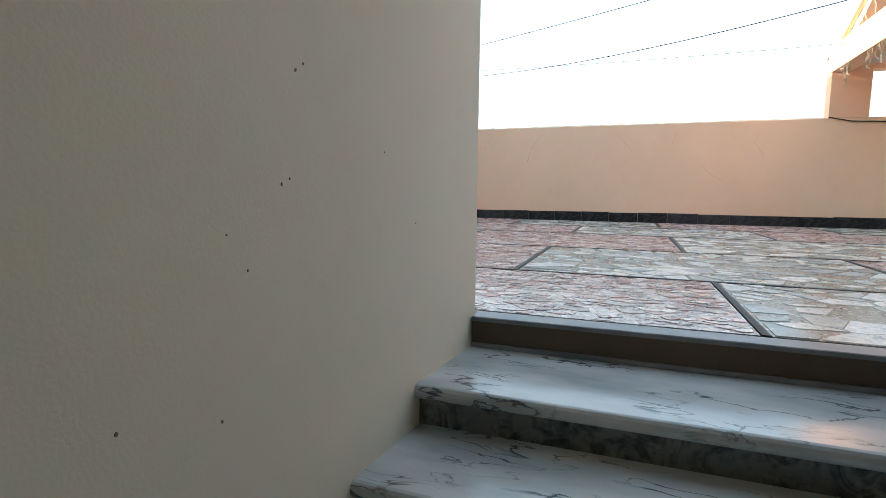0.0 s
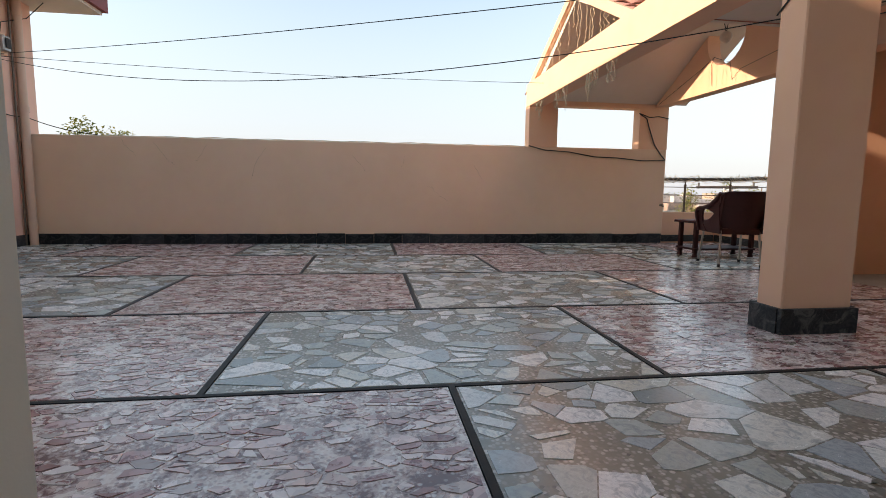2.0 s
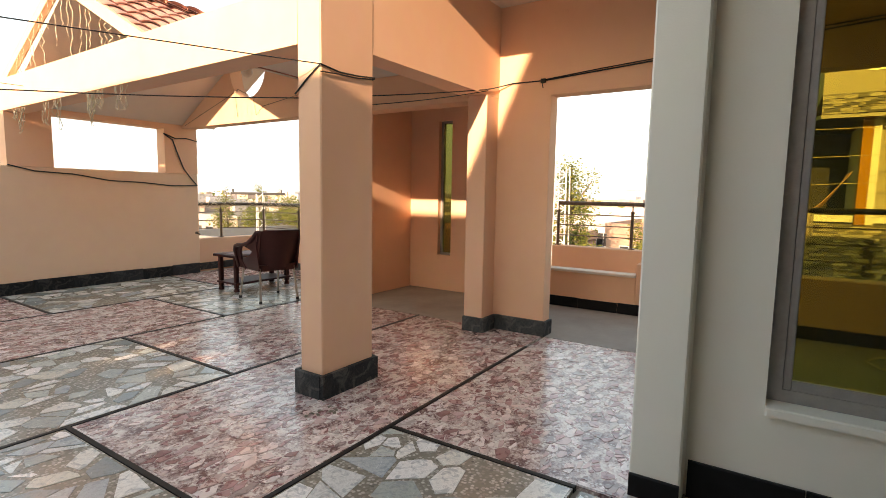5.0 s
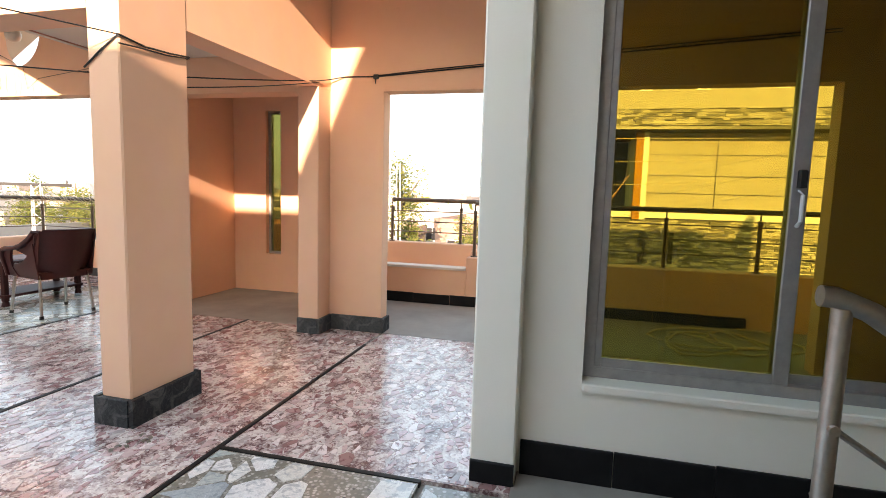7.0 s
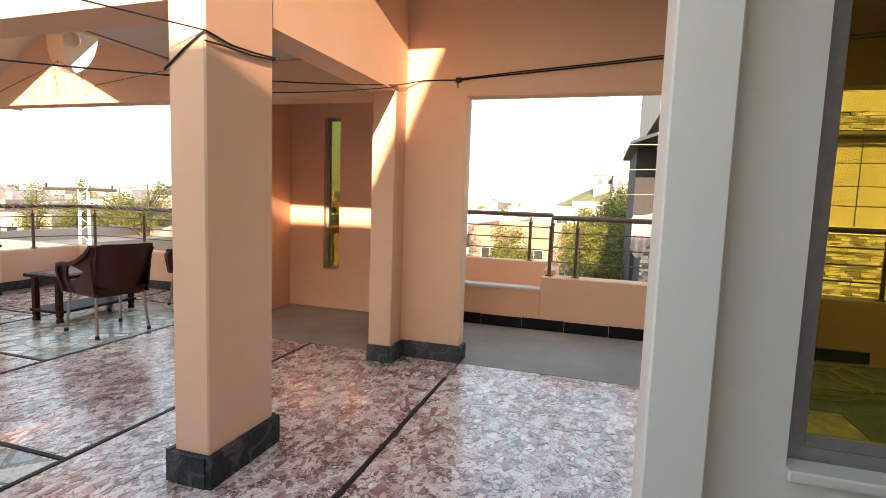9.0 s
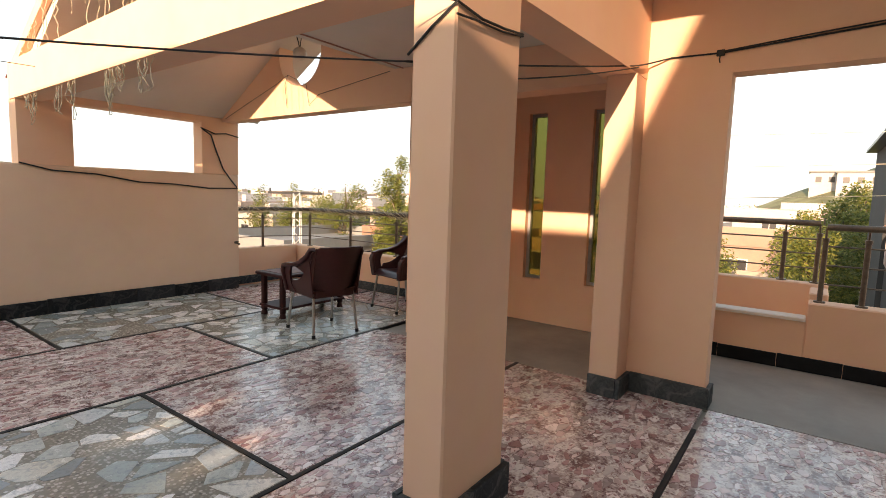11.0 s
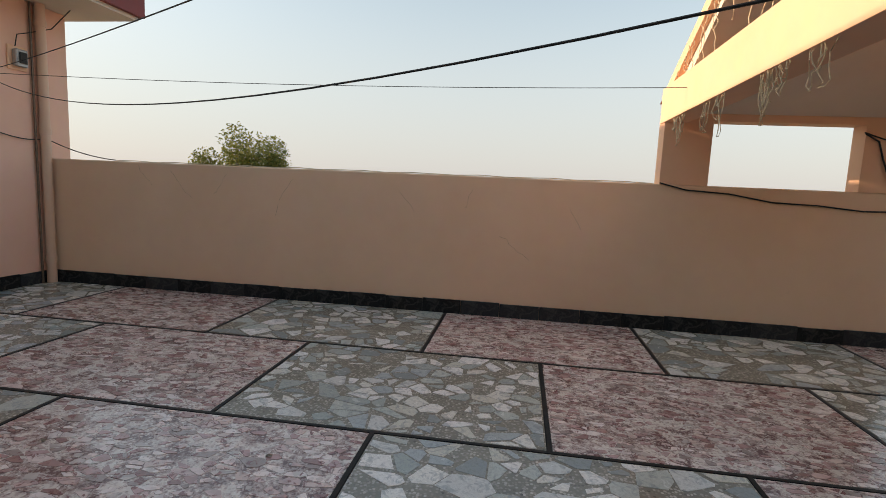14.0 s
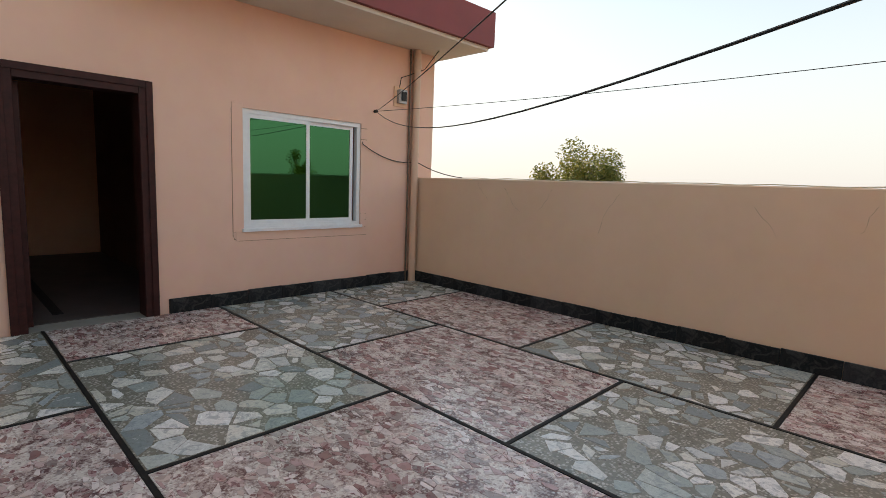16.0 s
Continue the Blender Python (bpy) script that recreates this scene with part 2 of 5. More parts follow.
PINK = [(0.76, 0.619, 0.593), (0.475, 0.284, 0.275), (0.836, 0.74, 0.705), (0.627, 0.456, 0.439), (0.342, 0.189, 0.181), (0.741, 0.585, 0.55), (0.589, 0.516, 0.49), (0.532, 0.344, 0.335), (0.855, 0.757, 0.731), (0.665, 0.507, 0.464), (0.38, 0.301, 0.284)]
PINK_ONE = breccia("pink_breccia_marble", PINK, "object")
PINK_ALL = breccia("pink_breccia_marble_rest", PINK, "island")
GREEN_BED = chips("sandy_chip_mortar", (0.25, 0.245, 0.205), (0.38, 0.37, 0.32), (0.66, 0.65, 0.59), (0.13, 0.13, 0.115), 60.0, 0.25)
PINK_BED = mottled("pink_chip_mortar", (0.17, 0.085, 0.085), (0.54, 0.42, 0.39), (0.78, 0.70, 0.65), 0.22)
for sheen in (GREEN_ONE, GREEN_ALL, PINK_ONE, PINK_ALL, GREEN_BED, PINK_BED):
    sheen.node_tree.nodes["Principled BSDF"].inputs["Specular IOR Level"].default_value = 0.95
CEMENT = plain("cement_floor", (0.31, 0.285, 0.25), 0.75, 0, 0.22, 1.7, 0.2)
MARBLE = veined("white_veined_marble", (0.66, 0.69, 0.68), (0.42, 0.46, 0.46), (0.09, 0.10, 0.10))
RISER = stone("dark_mottled_marble", [(0.20, 0.20, 0.17), (0.16, 0.165, 0.15)], 11.0, 0.25, vein=(0.03, 0.035, 0.035), vein_amount=0.85, fine=40.0)
STEEL = plain("brushed_steel", (0.55, 0.53, 0.50), 0.28, 1.0, 0.15, 30.0, 0)
BRONZE = plain("weathered_steel_tube", (0.15, 0.115, 0.09), 0.4, 0.6, 0.3, 20.0, 0)
ALU = plain("grey_aluminium", (0.38, 0.38, 0.38), 0.45, 0.6, 0.12, 20.0, 0)
WHITEALU = plain("white_aluminium", (0.78, 0.79, 0.80), 0.4, 0, 0.05, 20.0, 0)
for dull in (SLATE, SLATE_DARK, BLACKBAND, STRIP):
    dull.node_tree.nodes["Principled BSDF"].inputs["Specular IOR Level"].default_value = 0.2
YELLOW_GLASS = glass("yellow_tinted_glass", (0.50, 0.48, 0.21), 0.02, 1.5)
GREEN_GLASS = glass("green_mirror_glass", (0.02, 0.08, 0.03), 0.015, 3.4, (0.10, 0.42, 0.19))
OLIVE_GLASS = glass("olive_tinted_glass", (0.38, 0.37, 0.19), 0.02, 1.6)
WOOD = plain("dark_polished_wood", (0.045, 0.011, 0.010), 0.55, 0, 0.4, 14.0)
PLASTIC = plain("maroon_chair_plastic", (0.052, 0.012, 0.012), 0.38, 0, 0.15, 30.0)
WOOD.node_tree.nodes["Principled BSDF"].inputs["Specular IOR Level"].default_value = 0.25
RUBBER = plain("black_rubber", (0.015, 0.015, 0.015), 0.7, 0, 0.2, 30.0, 0)
CABLE = plain("black_cable", (0.012, 0.012, 0.012), 0.6, 0, 0.2, 30.0, 0)
TILE = plain("red_roof_tile", (0.56, 0.26, 0.19), 0.7, 0, 0.35, 9.0)
FAIRY = plain("pale_lamp_wire", (0.62, 0.52, 0.36), 0.6, 0, 0.2, 30.0, 0)
BARE = paint("bare_brown_plaster", (0.16, 0.11, 0.075), (0.10, 0.07, 0.05), 0.9)
# indoor dimness put into the wall colour, far below the outside peach
ROOMWALL = paint("dimmed_room_paint", (0.14, 0.065, 0.05), (0.11, 0.05, 0.04))
# floor colour lowered to stand for the dim room
DARKFLOOR = plain("dimmed_room_floor", (0.10, 0.075, 0.07), 0.5, 0, 0.3, 3.0)
PIPE = paint("painted_pipe", (0.68, 0.46, 0.34), (0.62, 0.42, 0.31), 0.5)


# ---------------------------------------------------------------- mesh helpers
class Geo:
    """Collects faces for one mesh."""

    def __init__(self):
        self.v, self.f = [], []

    def add(self, verts, faces):
        k = len(self.v)
        self.v += [tuple(p) for p in verts]
        self.f += [tuple(i + k for i in q) for q in faces]
        return self

    def box(self, x0, x1, y0, y1, z0, z1, c=0.0):
        """A box with its upright and top edges cut by c."""
        if c <= 0:
            v = [(x, y, z) for z in (z0, z1) for x, y in ((x0, y0), (x1, y0), (x1, y1), (x0, y1))]
            return self.add(v, [(3, 2, 1, 0), (4, 5, 6, 7), (0, 1, 5, 4), (1, 2, 6, 5), (2, 3, 7, 6), (3, 0, 4, 7)])
        o = [(x0 + c, y0), (x1 - c, y0), (x1, y0 + c), (x1, y1 - c), (x1 - c, y1), (x0 + c, y1), (x0, y1 - c), (x0, y0 + c)]
        i = [(min(max(x, x0 + c), x1 - c), min(max(y, y0 + c), y1 - c)) for x, y in o]
        v = [(x, y, z0) for x, y in o] + [(x, y, z1 - c) for x, y in o] + [(x, y, z1) for x, y in i]
        f = [tuple(range(7, -1, -1)), tuple(range(16, 24))]
        for k in range(8):
            j = (k + 1) % 8
            f += [(k, j, 8 + j, 8 + k), (8 + k, 8 + j, 16 + j, 16 + k)]
        return self.add(v, f)

    def prism(self, ring, z0, z1, c=0.0):
        """An upright prism over a ring of (x, y), anticlockwise."""
        n = len(ring)
        v = [(x, y, z0) for x, y in ring] + [(x, y, z1) for x, y in ring]
        f = [tuple(range(n - 1, -1, -1)), tuple(range(n, 2 * n))]
        f += [(k, (k + 1) % n, n + (k + 1) % n, n + k) for k in range(n)]
        return self.add(v, f)

    def plate(self, ring, x0, x1):
        """A plate over a ring of (y, z) between two x."""
        n = len(ring)
        v = [(x0, y, z) for y, z in ring] + [(x1, y, z) for y, z in ring]
        f = [tuple(range(n - 1, -1, -1)), tuple(range(n, 2 * n))]
        f += [(k, (k + 1) % n, n + (k + 1) % n, n + k) for k in range(n)]
        return self.add(v, f)

    def tube(self, pts, r, n=8, taper=None):
        """A round bar along points."""
        pts = [Vector(p) for p in pts]
        rings = []
        for k, p in enumerate(pts):
            d = (pts[min(k + 1, len(pts) - 1)] - pts[max(k - 1, 0)]).normalized()
            a = d.orthogonal().normalized() if abs(d.z) > 0.95 else d.cross(Vector((0, 0, 1))).normalized()
            b = d.cross(a)
            rr = r if taper is None else r + (taper - r) * k / (len(pts) - 1)
            rings.append([p + rr * (math.cos(2 * math.pi * i / n) * a + math.sin(2 * math.pi * i / n) * b) for i in range(n)])
        v = [q for ring in rings for q in ring]
        f = [(k * n + i, k * n + (i + 1) % n, (k + 1) * n + (i + 1) % n, (k + 1) * n + i) for k in range(len(pts) - 1) for i in range(n)]
        m = len(pts) - 1
        f += [tuple(range(n - 1, -1, -1)), tuple(m * n + i for i in range(n))]
        return self.add(v, f)

    def mesh(self, name, mat, smooth=False):
        me = bpy.data.meshes.new(name)
        me.from_pydata(self.v, [], self.f)
        bm = bmesh.new()
        bm.from_mesh(me)
        bmesh.ops.recalc_face_normals(bm, faces=bm.faces)
        bm.to_mesh(me)
        bm.free()
        me.materials.append(mat)
        if smooth:
            me.polygons.foreach_set("use_smooth", [True] * len(me.polygons))
            me.set_sharp_from_angle(angle=radians(40))
        return me


def part(name, geo, mat, parent=None, label="", smooth=False):
    ob = new(name, geo.mesh(name, mat, smooth))
    if parent is not None:
        ob.parent = parent
    if label:
        ob["label"] = label
    return ob


def thing(name, label, category, group="", at=(0, 0, 0), turn=0.0):
    ob = new(name)
    ob.empty_display_size = 0.1
    ob.matrix_world = pose(*at, 0, 0, turn)
    return tagged(ob, label, category, group)


def structure(name, geo, mat, label, category="wall", smooth=False):
    return tagged(part(name, geo, mat, None, "", smooth), label, category, "", "structure")


def piece(name, mesh, parent, m=None):
    ob = new(name, mesh)
    ob.parent = parent
    if m is not None:
        ob.matrix_basis = m
    return ob


rng = random.Random(7)

# ---------------------------------------------------------------- terrace: levels and lines
ROWS_Y = [1.78, 2.80, 4.155, 5.665, 7.065, 8.45]
HALF = 0.965
HOUSE_X, PARAPET_Y, PARAPET_TOP = -4.50, 8.45, 1.48

# ---------------------------------------------------------------- walls
g = Geo()
g.box(HOUSE_X, 4.72, PARAPET_Y, PARAPET_Y + 0.22, -0.3, PARAPET_TOP, 0.012)
wall_parapet = structure("wall_parapet", g, TAN, "peach painted plaster parapet wall with faint stains", "parapet wall")

# house on the west side: front with door and window openings
DOOR_Y0, DOOR_Y1, DOOR_Z = 3.97, 5.05, 2.22
WIN_Y0, WIN_Y1, WIN_Z0, WIN_Z1 = 5.95, 7.505, 0.83, 2.13
g = Geo()
hx0, hx1 = HOUSE_X - 0.25, HOUSE_X
# opening at y 3.50-3.88 is added out of view for a sun strip
g.box(hx0, hx1, 1.75, 3.50, -0.3, 3.2).box(hx0, hx1, 3.50, 3.88, -0.3, 1.2).box(hx0, hx1, 3.50, 3.88, 2.15, 3.2).box(hx0, hx1, 3.88, DOOR_Y0, -0.3, 3.2)
g.box(hx0, hx1, DOOR_Y0, DOOR_Y1, DOOR_Z, 3.2)
g.box(hx0, hx1, DOOR_Y1, WIN_Y0, -0.3, 3.2)
g.box(hx0, hx1, WIN_Y0, WIN_Y1, -0.3, WIN_Z0)
g.box(hx0, hx1, WIN_Y0, WIN_Y1, WIN_Z1, 3.2)
g.box(hx0, hx1, WIN_Y1, 8.77, -0.3, 3.2)
wall_house = structure("wall_house", g, HOUSEPAINT, "peach plastered house front with raised bands round the window", "house wall")
g = Geo()
# unseen gaps added so that sun strips reach the terrace floor
SUN_GAPS = ((3.10, 3.24), (3.65, 3.79))
VZ0, VZ1 = 3.07, 3.27
g.box(-9.5, hx0, 8.57, 8.77, -7.2, 3.2).box(-9.7, -9.5, -6.0, 8.77, -7.2, VZ0).box(-9.7, -9.5, -6.0, 4.55, VZ1, 3.45).box(-9.7, -9.5, SUN_GAPS[1][1], 8.77, VZ0, 3.2)
g.box(-9.7, -9.5, -6.0, SUN_GAPS[0][0], VZ0, VZ1).box(-9.7, -9.5, SUN_GAPS[0][1], SUN_GAPS[1][0], VZ0, VZ1).box(-9.7, -9.5, SUN_GAPS[1][1], 4.55, 3.2, VZ1).box(hx0, hx1, -6.0, 8.77, -7.2, -0.3)
g.box(-9.5, 5.9, -6.2, -6.0, -7.2, 4.4)
structure("wall_house_outer", g, PEACH, "peach outer walls of the house with two unseen sun gaps", "house wall")
g = Geo()
g.box(-9.7, hx0, -6.2, 4.55, 3.454, 3.74).box(hx0, HOUSE_X, -6.2, 4.55, 3.204, 3.74)
g.box(-9.7, -3.70, 4.55, 9.0, 3.204, 3.5)
roof_house = structure("roof_house", g, CEIL, "white plastered flat roof slab with wide eaves", "roof")
g = Geo()
g.box(-3.70, -3.64, 4.55, 9.05, 3.25, 3.70).box(-9.7, -3.70, 9.0, 9.05, 3.25, 3.70).box(HOUSE_X, -3.70, 4.50, 4.55, 3.25, 3.70)
structure("eave_fascia", g, MAROON, "maroon painted eave fascia board of the house", "fascia")

# added out of view; outline shaped so its shadow slants across the pier
g = Geo().plate([(-6.0, 3.74), (2.45, 3.74), (2.07, 4.6), (1.93, 4.92), (1.25, 6.5), (-6.0, 6.6)], -5.0, HOUSE_X)
structure("roof_shadow_plate", g, PEACH, "unseen peach plate that cuts the sun off the pier", "roof")

# inside of the house, seen dark through the doorway; dimness put into the colours
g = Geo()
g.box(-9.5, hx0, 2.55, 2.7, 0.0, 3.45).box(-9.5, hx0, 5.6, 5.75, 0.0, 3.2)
structure("floor_room", Geo().box(-9.5, hx0, 2.7, 5.6, -0.002, 0.004), DARKFLOOR, "polished room floor, colour darkened for the dim room", "floor")
for yy in (3.2, 3.75, 4.3):
    structure("trim_floor_strip", Geo().box(-8.3, hx0 - 0.3, yy, yy + 0.09, 0.004, 0.007), STRIP, "black strip in the room floor", "trim")
structure("wall_room", g, ROOMWALL, "room walls behind the door, coloured dark for indoor shade", "wall")

# stair tower: cream walls round the flight
g = Geo()
g.prism([(HOUSE_X, -6.0), (-0.70, -6.0), (-0.70, -0.185), (-0.51, 1.725), (HOUSE_X, 1.725)], -7.2, 4.4)
structure("wall_stair_west", g, CREAM, "cream plastered stairwell wall with chipped paint", "stairwell wall")
W0, W1, WZ0, WZ1 = -0.95, 1.14, 0.45, 2.45
g = Geo()
g.box(2.5, 2.68, W1, 1.40, -3.0, 2.9).box(2.5, 2.68, W0, W1, -3.0, WZ0).box(2.5, 2.68, W0, W1, WZ1, 2.9).box(2.5, 2.68, -6.0, W0, -3.0, 2.9)
structure("wall_stair_east", g, PALE, "pale cream stairwell wall with a wide window opening", "stairwell wall")
g = Geo()
g.box(2.38, 2.68, 1.40, 1.595, 0.0, 2.9, 0.008)
wall_pillar = structure("wall_pillar", g, PALE, "pale cream wall end pillar beside the stairs", "pillar")
g = Geo()
g.box(-0.51, 2.68, -6.0, 1.60, 2.9, 4.4)
structure("ceiling_stair", g, CEIL, "white plastered ceiling slab over the stairs", "ceiling")

# flight of marble steps
g = Geo()
g.box(-0.51, 1.45, 1.686, 1.775, -0.015, 0.0, 0.003).box(-0.51, 1.45, 1.70, 1.775, -0.3, -0.0155)
structure("floor_edging", g, GREYSTRIP, "grey marble edging along the stair head", "floor")
structure("floor_landing", Geo().box(1.45, 2.5, -0.6, 1.41, -0.3, 0.004), CEMENT, "grey cement landing beside the stairs", "floor")
RISE, TREAD = 0.175, 0.29
steps = thing("staircase", "white marble stairs with dark veins, worn at the nosings", "stairs")
back_y, top_z = 1.695, -0.105
for k in range(8):
    front = 1.33 - TREAD * k
    rise = 0.12 if k == 0 else RISE
    prof = [(back_y + 0.03, top_z), (front - 0.018, top_z)] + [(front - 0.018 - 0.014 * math.sin(math.pi * i / 6), top_z - 0.02 + 0.02 * math.cos(math.pi * i / 6)) for i in range(1, 6)] + [(front - 0.018, top_z - 0.04), (back_y + 0.03, top_z - 0.04)]
    part("tread", Geo().plate(prof, -0.74, 1.45), MARBLE, steps)
    part("riser", Geo().box(-0.74, 1.45, front, front + 0.03, top_z - rise, top_z - 0.04), RISER, steps)
    back_y, top_z = front, top_z - rise
part("riser", Geo().box(-0.51, 1.45, 1.690, 1.699, -0.088, -0.016), BARE, steps, "bare brown riser under the terrace edge")
part("riser_strip", Geo().box(-0.51, 1.45, 1.684, 1.697, -0.104, -0.089, 0.002), GREYSTRIP, steps, "grey marble strip at the riser's foot")
g = Geo()
g.box(-0.55, 2.5, -3.2, -0.6, -1.6, -1.42).box(1.45, 1.5, -0.6, 1.70, -1.6, -0.3)
structure("floor_lower_landing", g, MARBLE, "veined marble lower stair landing", "floor")

# ---------------------------------------------------------------- pavilion
BX0, BX1 = 2.35, 2.44      # west face of the beam at the column and at the parapet
g = Geo()
g.box(2.35, 2.80, 3.355, 3.545, 0, 3.3, 0.008)
column = structure("column_terrace", g, PEACH, "peach plastered rectangular column on the terrace", "column")
g = Geo()
g.prism([(2.3515, 3.543), (2.583, 3.543), (2.66, 8.60), (BX1, 8.60)], 2.08, 2.42)
g.prism([(2.50, 3.543), (2.585, 3.543), (2.62, 5.565), (2.53, 5.565)], 2.419, 2.47)
structure("beam_front", g, PEACH, "sunlit peach front beam of the pavilion", "beam")
g = Geo()
g.prism([(2.797, 3.3565), (4.462, 3.306), (4.462, 3.5435), (2.797, 3.5435)], 2.10, 3.3)
structure("beam_cross", g, PEACH, "peach upper wall on the cross beam", "beam")
g = Geo()
g.box(4.24, 4.462, 3.31, 3.50, 0, 2.102, 0.006).box(4.46, 4.61, 2.815, 3.50, 0, 3.3)
pier = structure("column_pier", g, PEACH, "peach plastered pier beside the balcony opening", "column")
g = Geo()
g.box(4.46, 4.61, -0.55, 2.815, 2.09, 3.3).box(4.46, 4.61, -6.0, -0.55, 0, 3.3)
structure("wall_balcony_opening", g, PEACH, "peach wall above the wide balcony opening", "wall")
# slab added out of view; west edge set for the cross wall's shadow
g = Geo()
g.box(2.90, 4.455, -6.0, 3.353, 2.875, 3.05)
structure("ceiling_shade_slab", g, CEIL, "unseen white slab over the porch, placed for its shadow edge", "ceiling")
# nook
g = Geo()
g.box(4.53, 5.95, 5.26, 5.385, 0, 2.436).box(4.608, 5.95, 3.36, 3.498, 0, 2.436)
g.box(4.48, 4.70, 3.50, 5.262, 2.11, 2.436)
structure("wall_nook_sides", g, PEACH, "peach side walls and lintel of the sheltered nook", "wall")
SL = [(3.94, 4.14), (4.62, 4.82)]
SZ0, SZ1 = 0.455, 2.17
g = Geo()
ys = [3.50, SL[0][0], SL[0][1], SL[1][0], SL[1][1], 5.29]
for a, b in ((ys[0], ys[1]), (ys[2], ys[3]), (ys[4], ys[5])):
    g.box(5.78, 5.95, a, b, 0, 2.436)
for a, b in SL:
    g.box(5.78, 5.95, a, b, 0, SZ0).box(5.78, 5.95, a, b, SZ1, 2.436)
structure("wall_nook_back", g, PEACH, "peach nook wall with two tall slit windows", "wall")
g = Geo()
g.box(2.6, 6.1, 3.54, 5.56, 2.44, 2.475)
structure("ceiling_nook", g, CEIL, "white plastered slab ceiling over the porch", "ceiling")
# gable over the far half
RY, RZ, EZ = 6.93, 3.07, 2.17
g = Geo()
g.plate([(8.44, EZ), (RY, RZ), (5.562, 2.44), (5.562, 2.485), (RY, RZ + 0.135), (8.66, EZ + 0.135)], 2.505, 5.0)
structure("ceiling_gable", g, CEIL, "cream sloped ceiling under the gable roof", "ceiling")
g = Geo()
cy, cz, cr = 6.93, 2.775, 0.35


def outline(y, z):
    """Where the way from the hole's middle through (y, z) meets the edge of the pediment."""
    dy, dz = y - cy, z - cz
    best = 1e9
    for nx, nz, d in ((0, -1, -2.13), (1, 0, 8.6), (-1, 0, -5.36), (RZ - EZ, 8.44 - RY, 0), (-(RZ - 2.44), RY - 5.562, 0)):
        if d == 0:
            d = nx * RY + nz * (RZ + 0.04)
        k = nx * dy + nz * dz
        if k > 1e-9:
            best = min(best, (d - nx * cy - nz * cz) / k)
    return cy + dy * best, cz + dz * best


M = 224
vin = [(cy + cr * math.cos(2 * math.pi * k / M), cz + cr * math.sin(2 * math.pi * k / M)) for k in range(M)]
vout = [outline(*p) for p in vin]
verts = [(x, y, z) for x in (4.50, 4.68) for y, z in vin] + [(x, y, z) for x in (4.50, 4.68) for y, z in vout]
faces = []
for k in range(M):
    j = (k + 1) % M
    faces += [(k, j, 2 * M + j, 2 * M + k), (M + k, 3 * M + k, 3 * M + j, M + j), (k, M + k, M + j, j), (2 * M + k, 2 * M + j, 3 * M + j, 3 * M + k)]
g.add(verts, faces)
g.box(4.503, 4.677, 5.262, 5.60, 2.135, 2.438)
structure("wall_pediment", g, PEACH, "peach gable pediment with a round hole", "wall")
# frame over the parapet with its rectangular opening
g = Geo()
g.box(2.45, 2.90, PARAPET_Y + 0.002, PARAPET_Y + 0.2, PARAPET_TOP, 2.10).box(4.24, 4.72, PARAPET_Y + 0.002, PARAPET_Y + 0.2, PARAPET_TOP, 2.10)
g.box(2.66, 4.72, PARAPET_Y + 0.002, PARAPET_Y + 0.2, 2.10, 2.34)
structure("wall_opening_frame", g, PEACH, "peach frame of the open window over the parapet", "wall")

# low walls towards the town
g = Geo()
g.box(4.72, 5.80, 8.66, 8.80, -0.3, 0.49, 0.01).box(5.80, 5.95, 5.42, 8.80, -0.3, 0.49, 0.01)
wall_low = structure("wall_low_north", g, PEACH, "low peach balustrade wall under the railing", "low wall")
g = Geo()
g.box(5.80, 6.02, -6.0, 2.33, -0.3, 0.55, 0.01)
wall_low_e = structure("wall_low_east", g, PEACH, "low peach balcony wall under the railing", "low wall")
g = Geo()
g.box(5.80, 5.92, 2.33, 3.36, -0.3, 0.40, 0.008).box(6.42, 6.56, 2.2, 3.50, -0.3, 0.63, 0.01).box(6.02, 6.56, 2.2, 2.33, -0.3, 0.60, 0.01)
g.box(5.92, 6.42, 2.33, 3.50, -0.3, 0.30)
structure("wall_planter", g, PEACH, "low peach planter box with a pale ledge", "planter")
g = Geo().box(5.775, 5.935, 2.335, 3.36, 0.40, 0.43, 0.008)
structure("ledge_planter", g, CEIL, "pale plaster ledge along the planter", "ledge")

# cement floor and slab
g = Geo()
g.box(4.46, 5.80, -6.0, 5.42, -0.3, -0.003)
structure("floor_cement", g, CEMENT, "dusty grey cement balcony floor", "floor")
g = Geo()
g.box(2.68, 4.46, -6.0, 0.20, -0.3, -0.005)
structure("floor_cement_back", g, CEMENT, "dusty grey cement floor behind the glass", "floor")
g = Geo()
g.box(HOUSE_X, 5.80, 1.775, 8.66, -0.3, -0.025).box(1.45, 4.46, 0.20, 1.775, -0.31, -0.026).box(HOUSE_X, -0.51, 1.725, 1.80, -0.3, -0.004).box(-9.5, HOUSE_X, 2.0, 8.66, -0.3, -0.003)
floor = structure("floor", g, CEMENT, "terrace floor of crazy-paved pink and green marble panels", "floor")
g = Geo().box(5.95, 6.6, -6.2, 8.8, -7.2, -0.3).box(-4.50, 5.95, -6.0, 8.8, -7.2, -3.2)
structure("wall_house_below", g, PEACH, "peach lower storeys of the house", "house wall")

# ---------------------------------------------------------------- skirting
TILE_LEN = 0.42


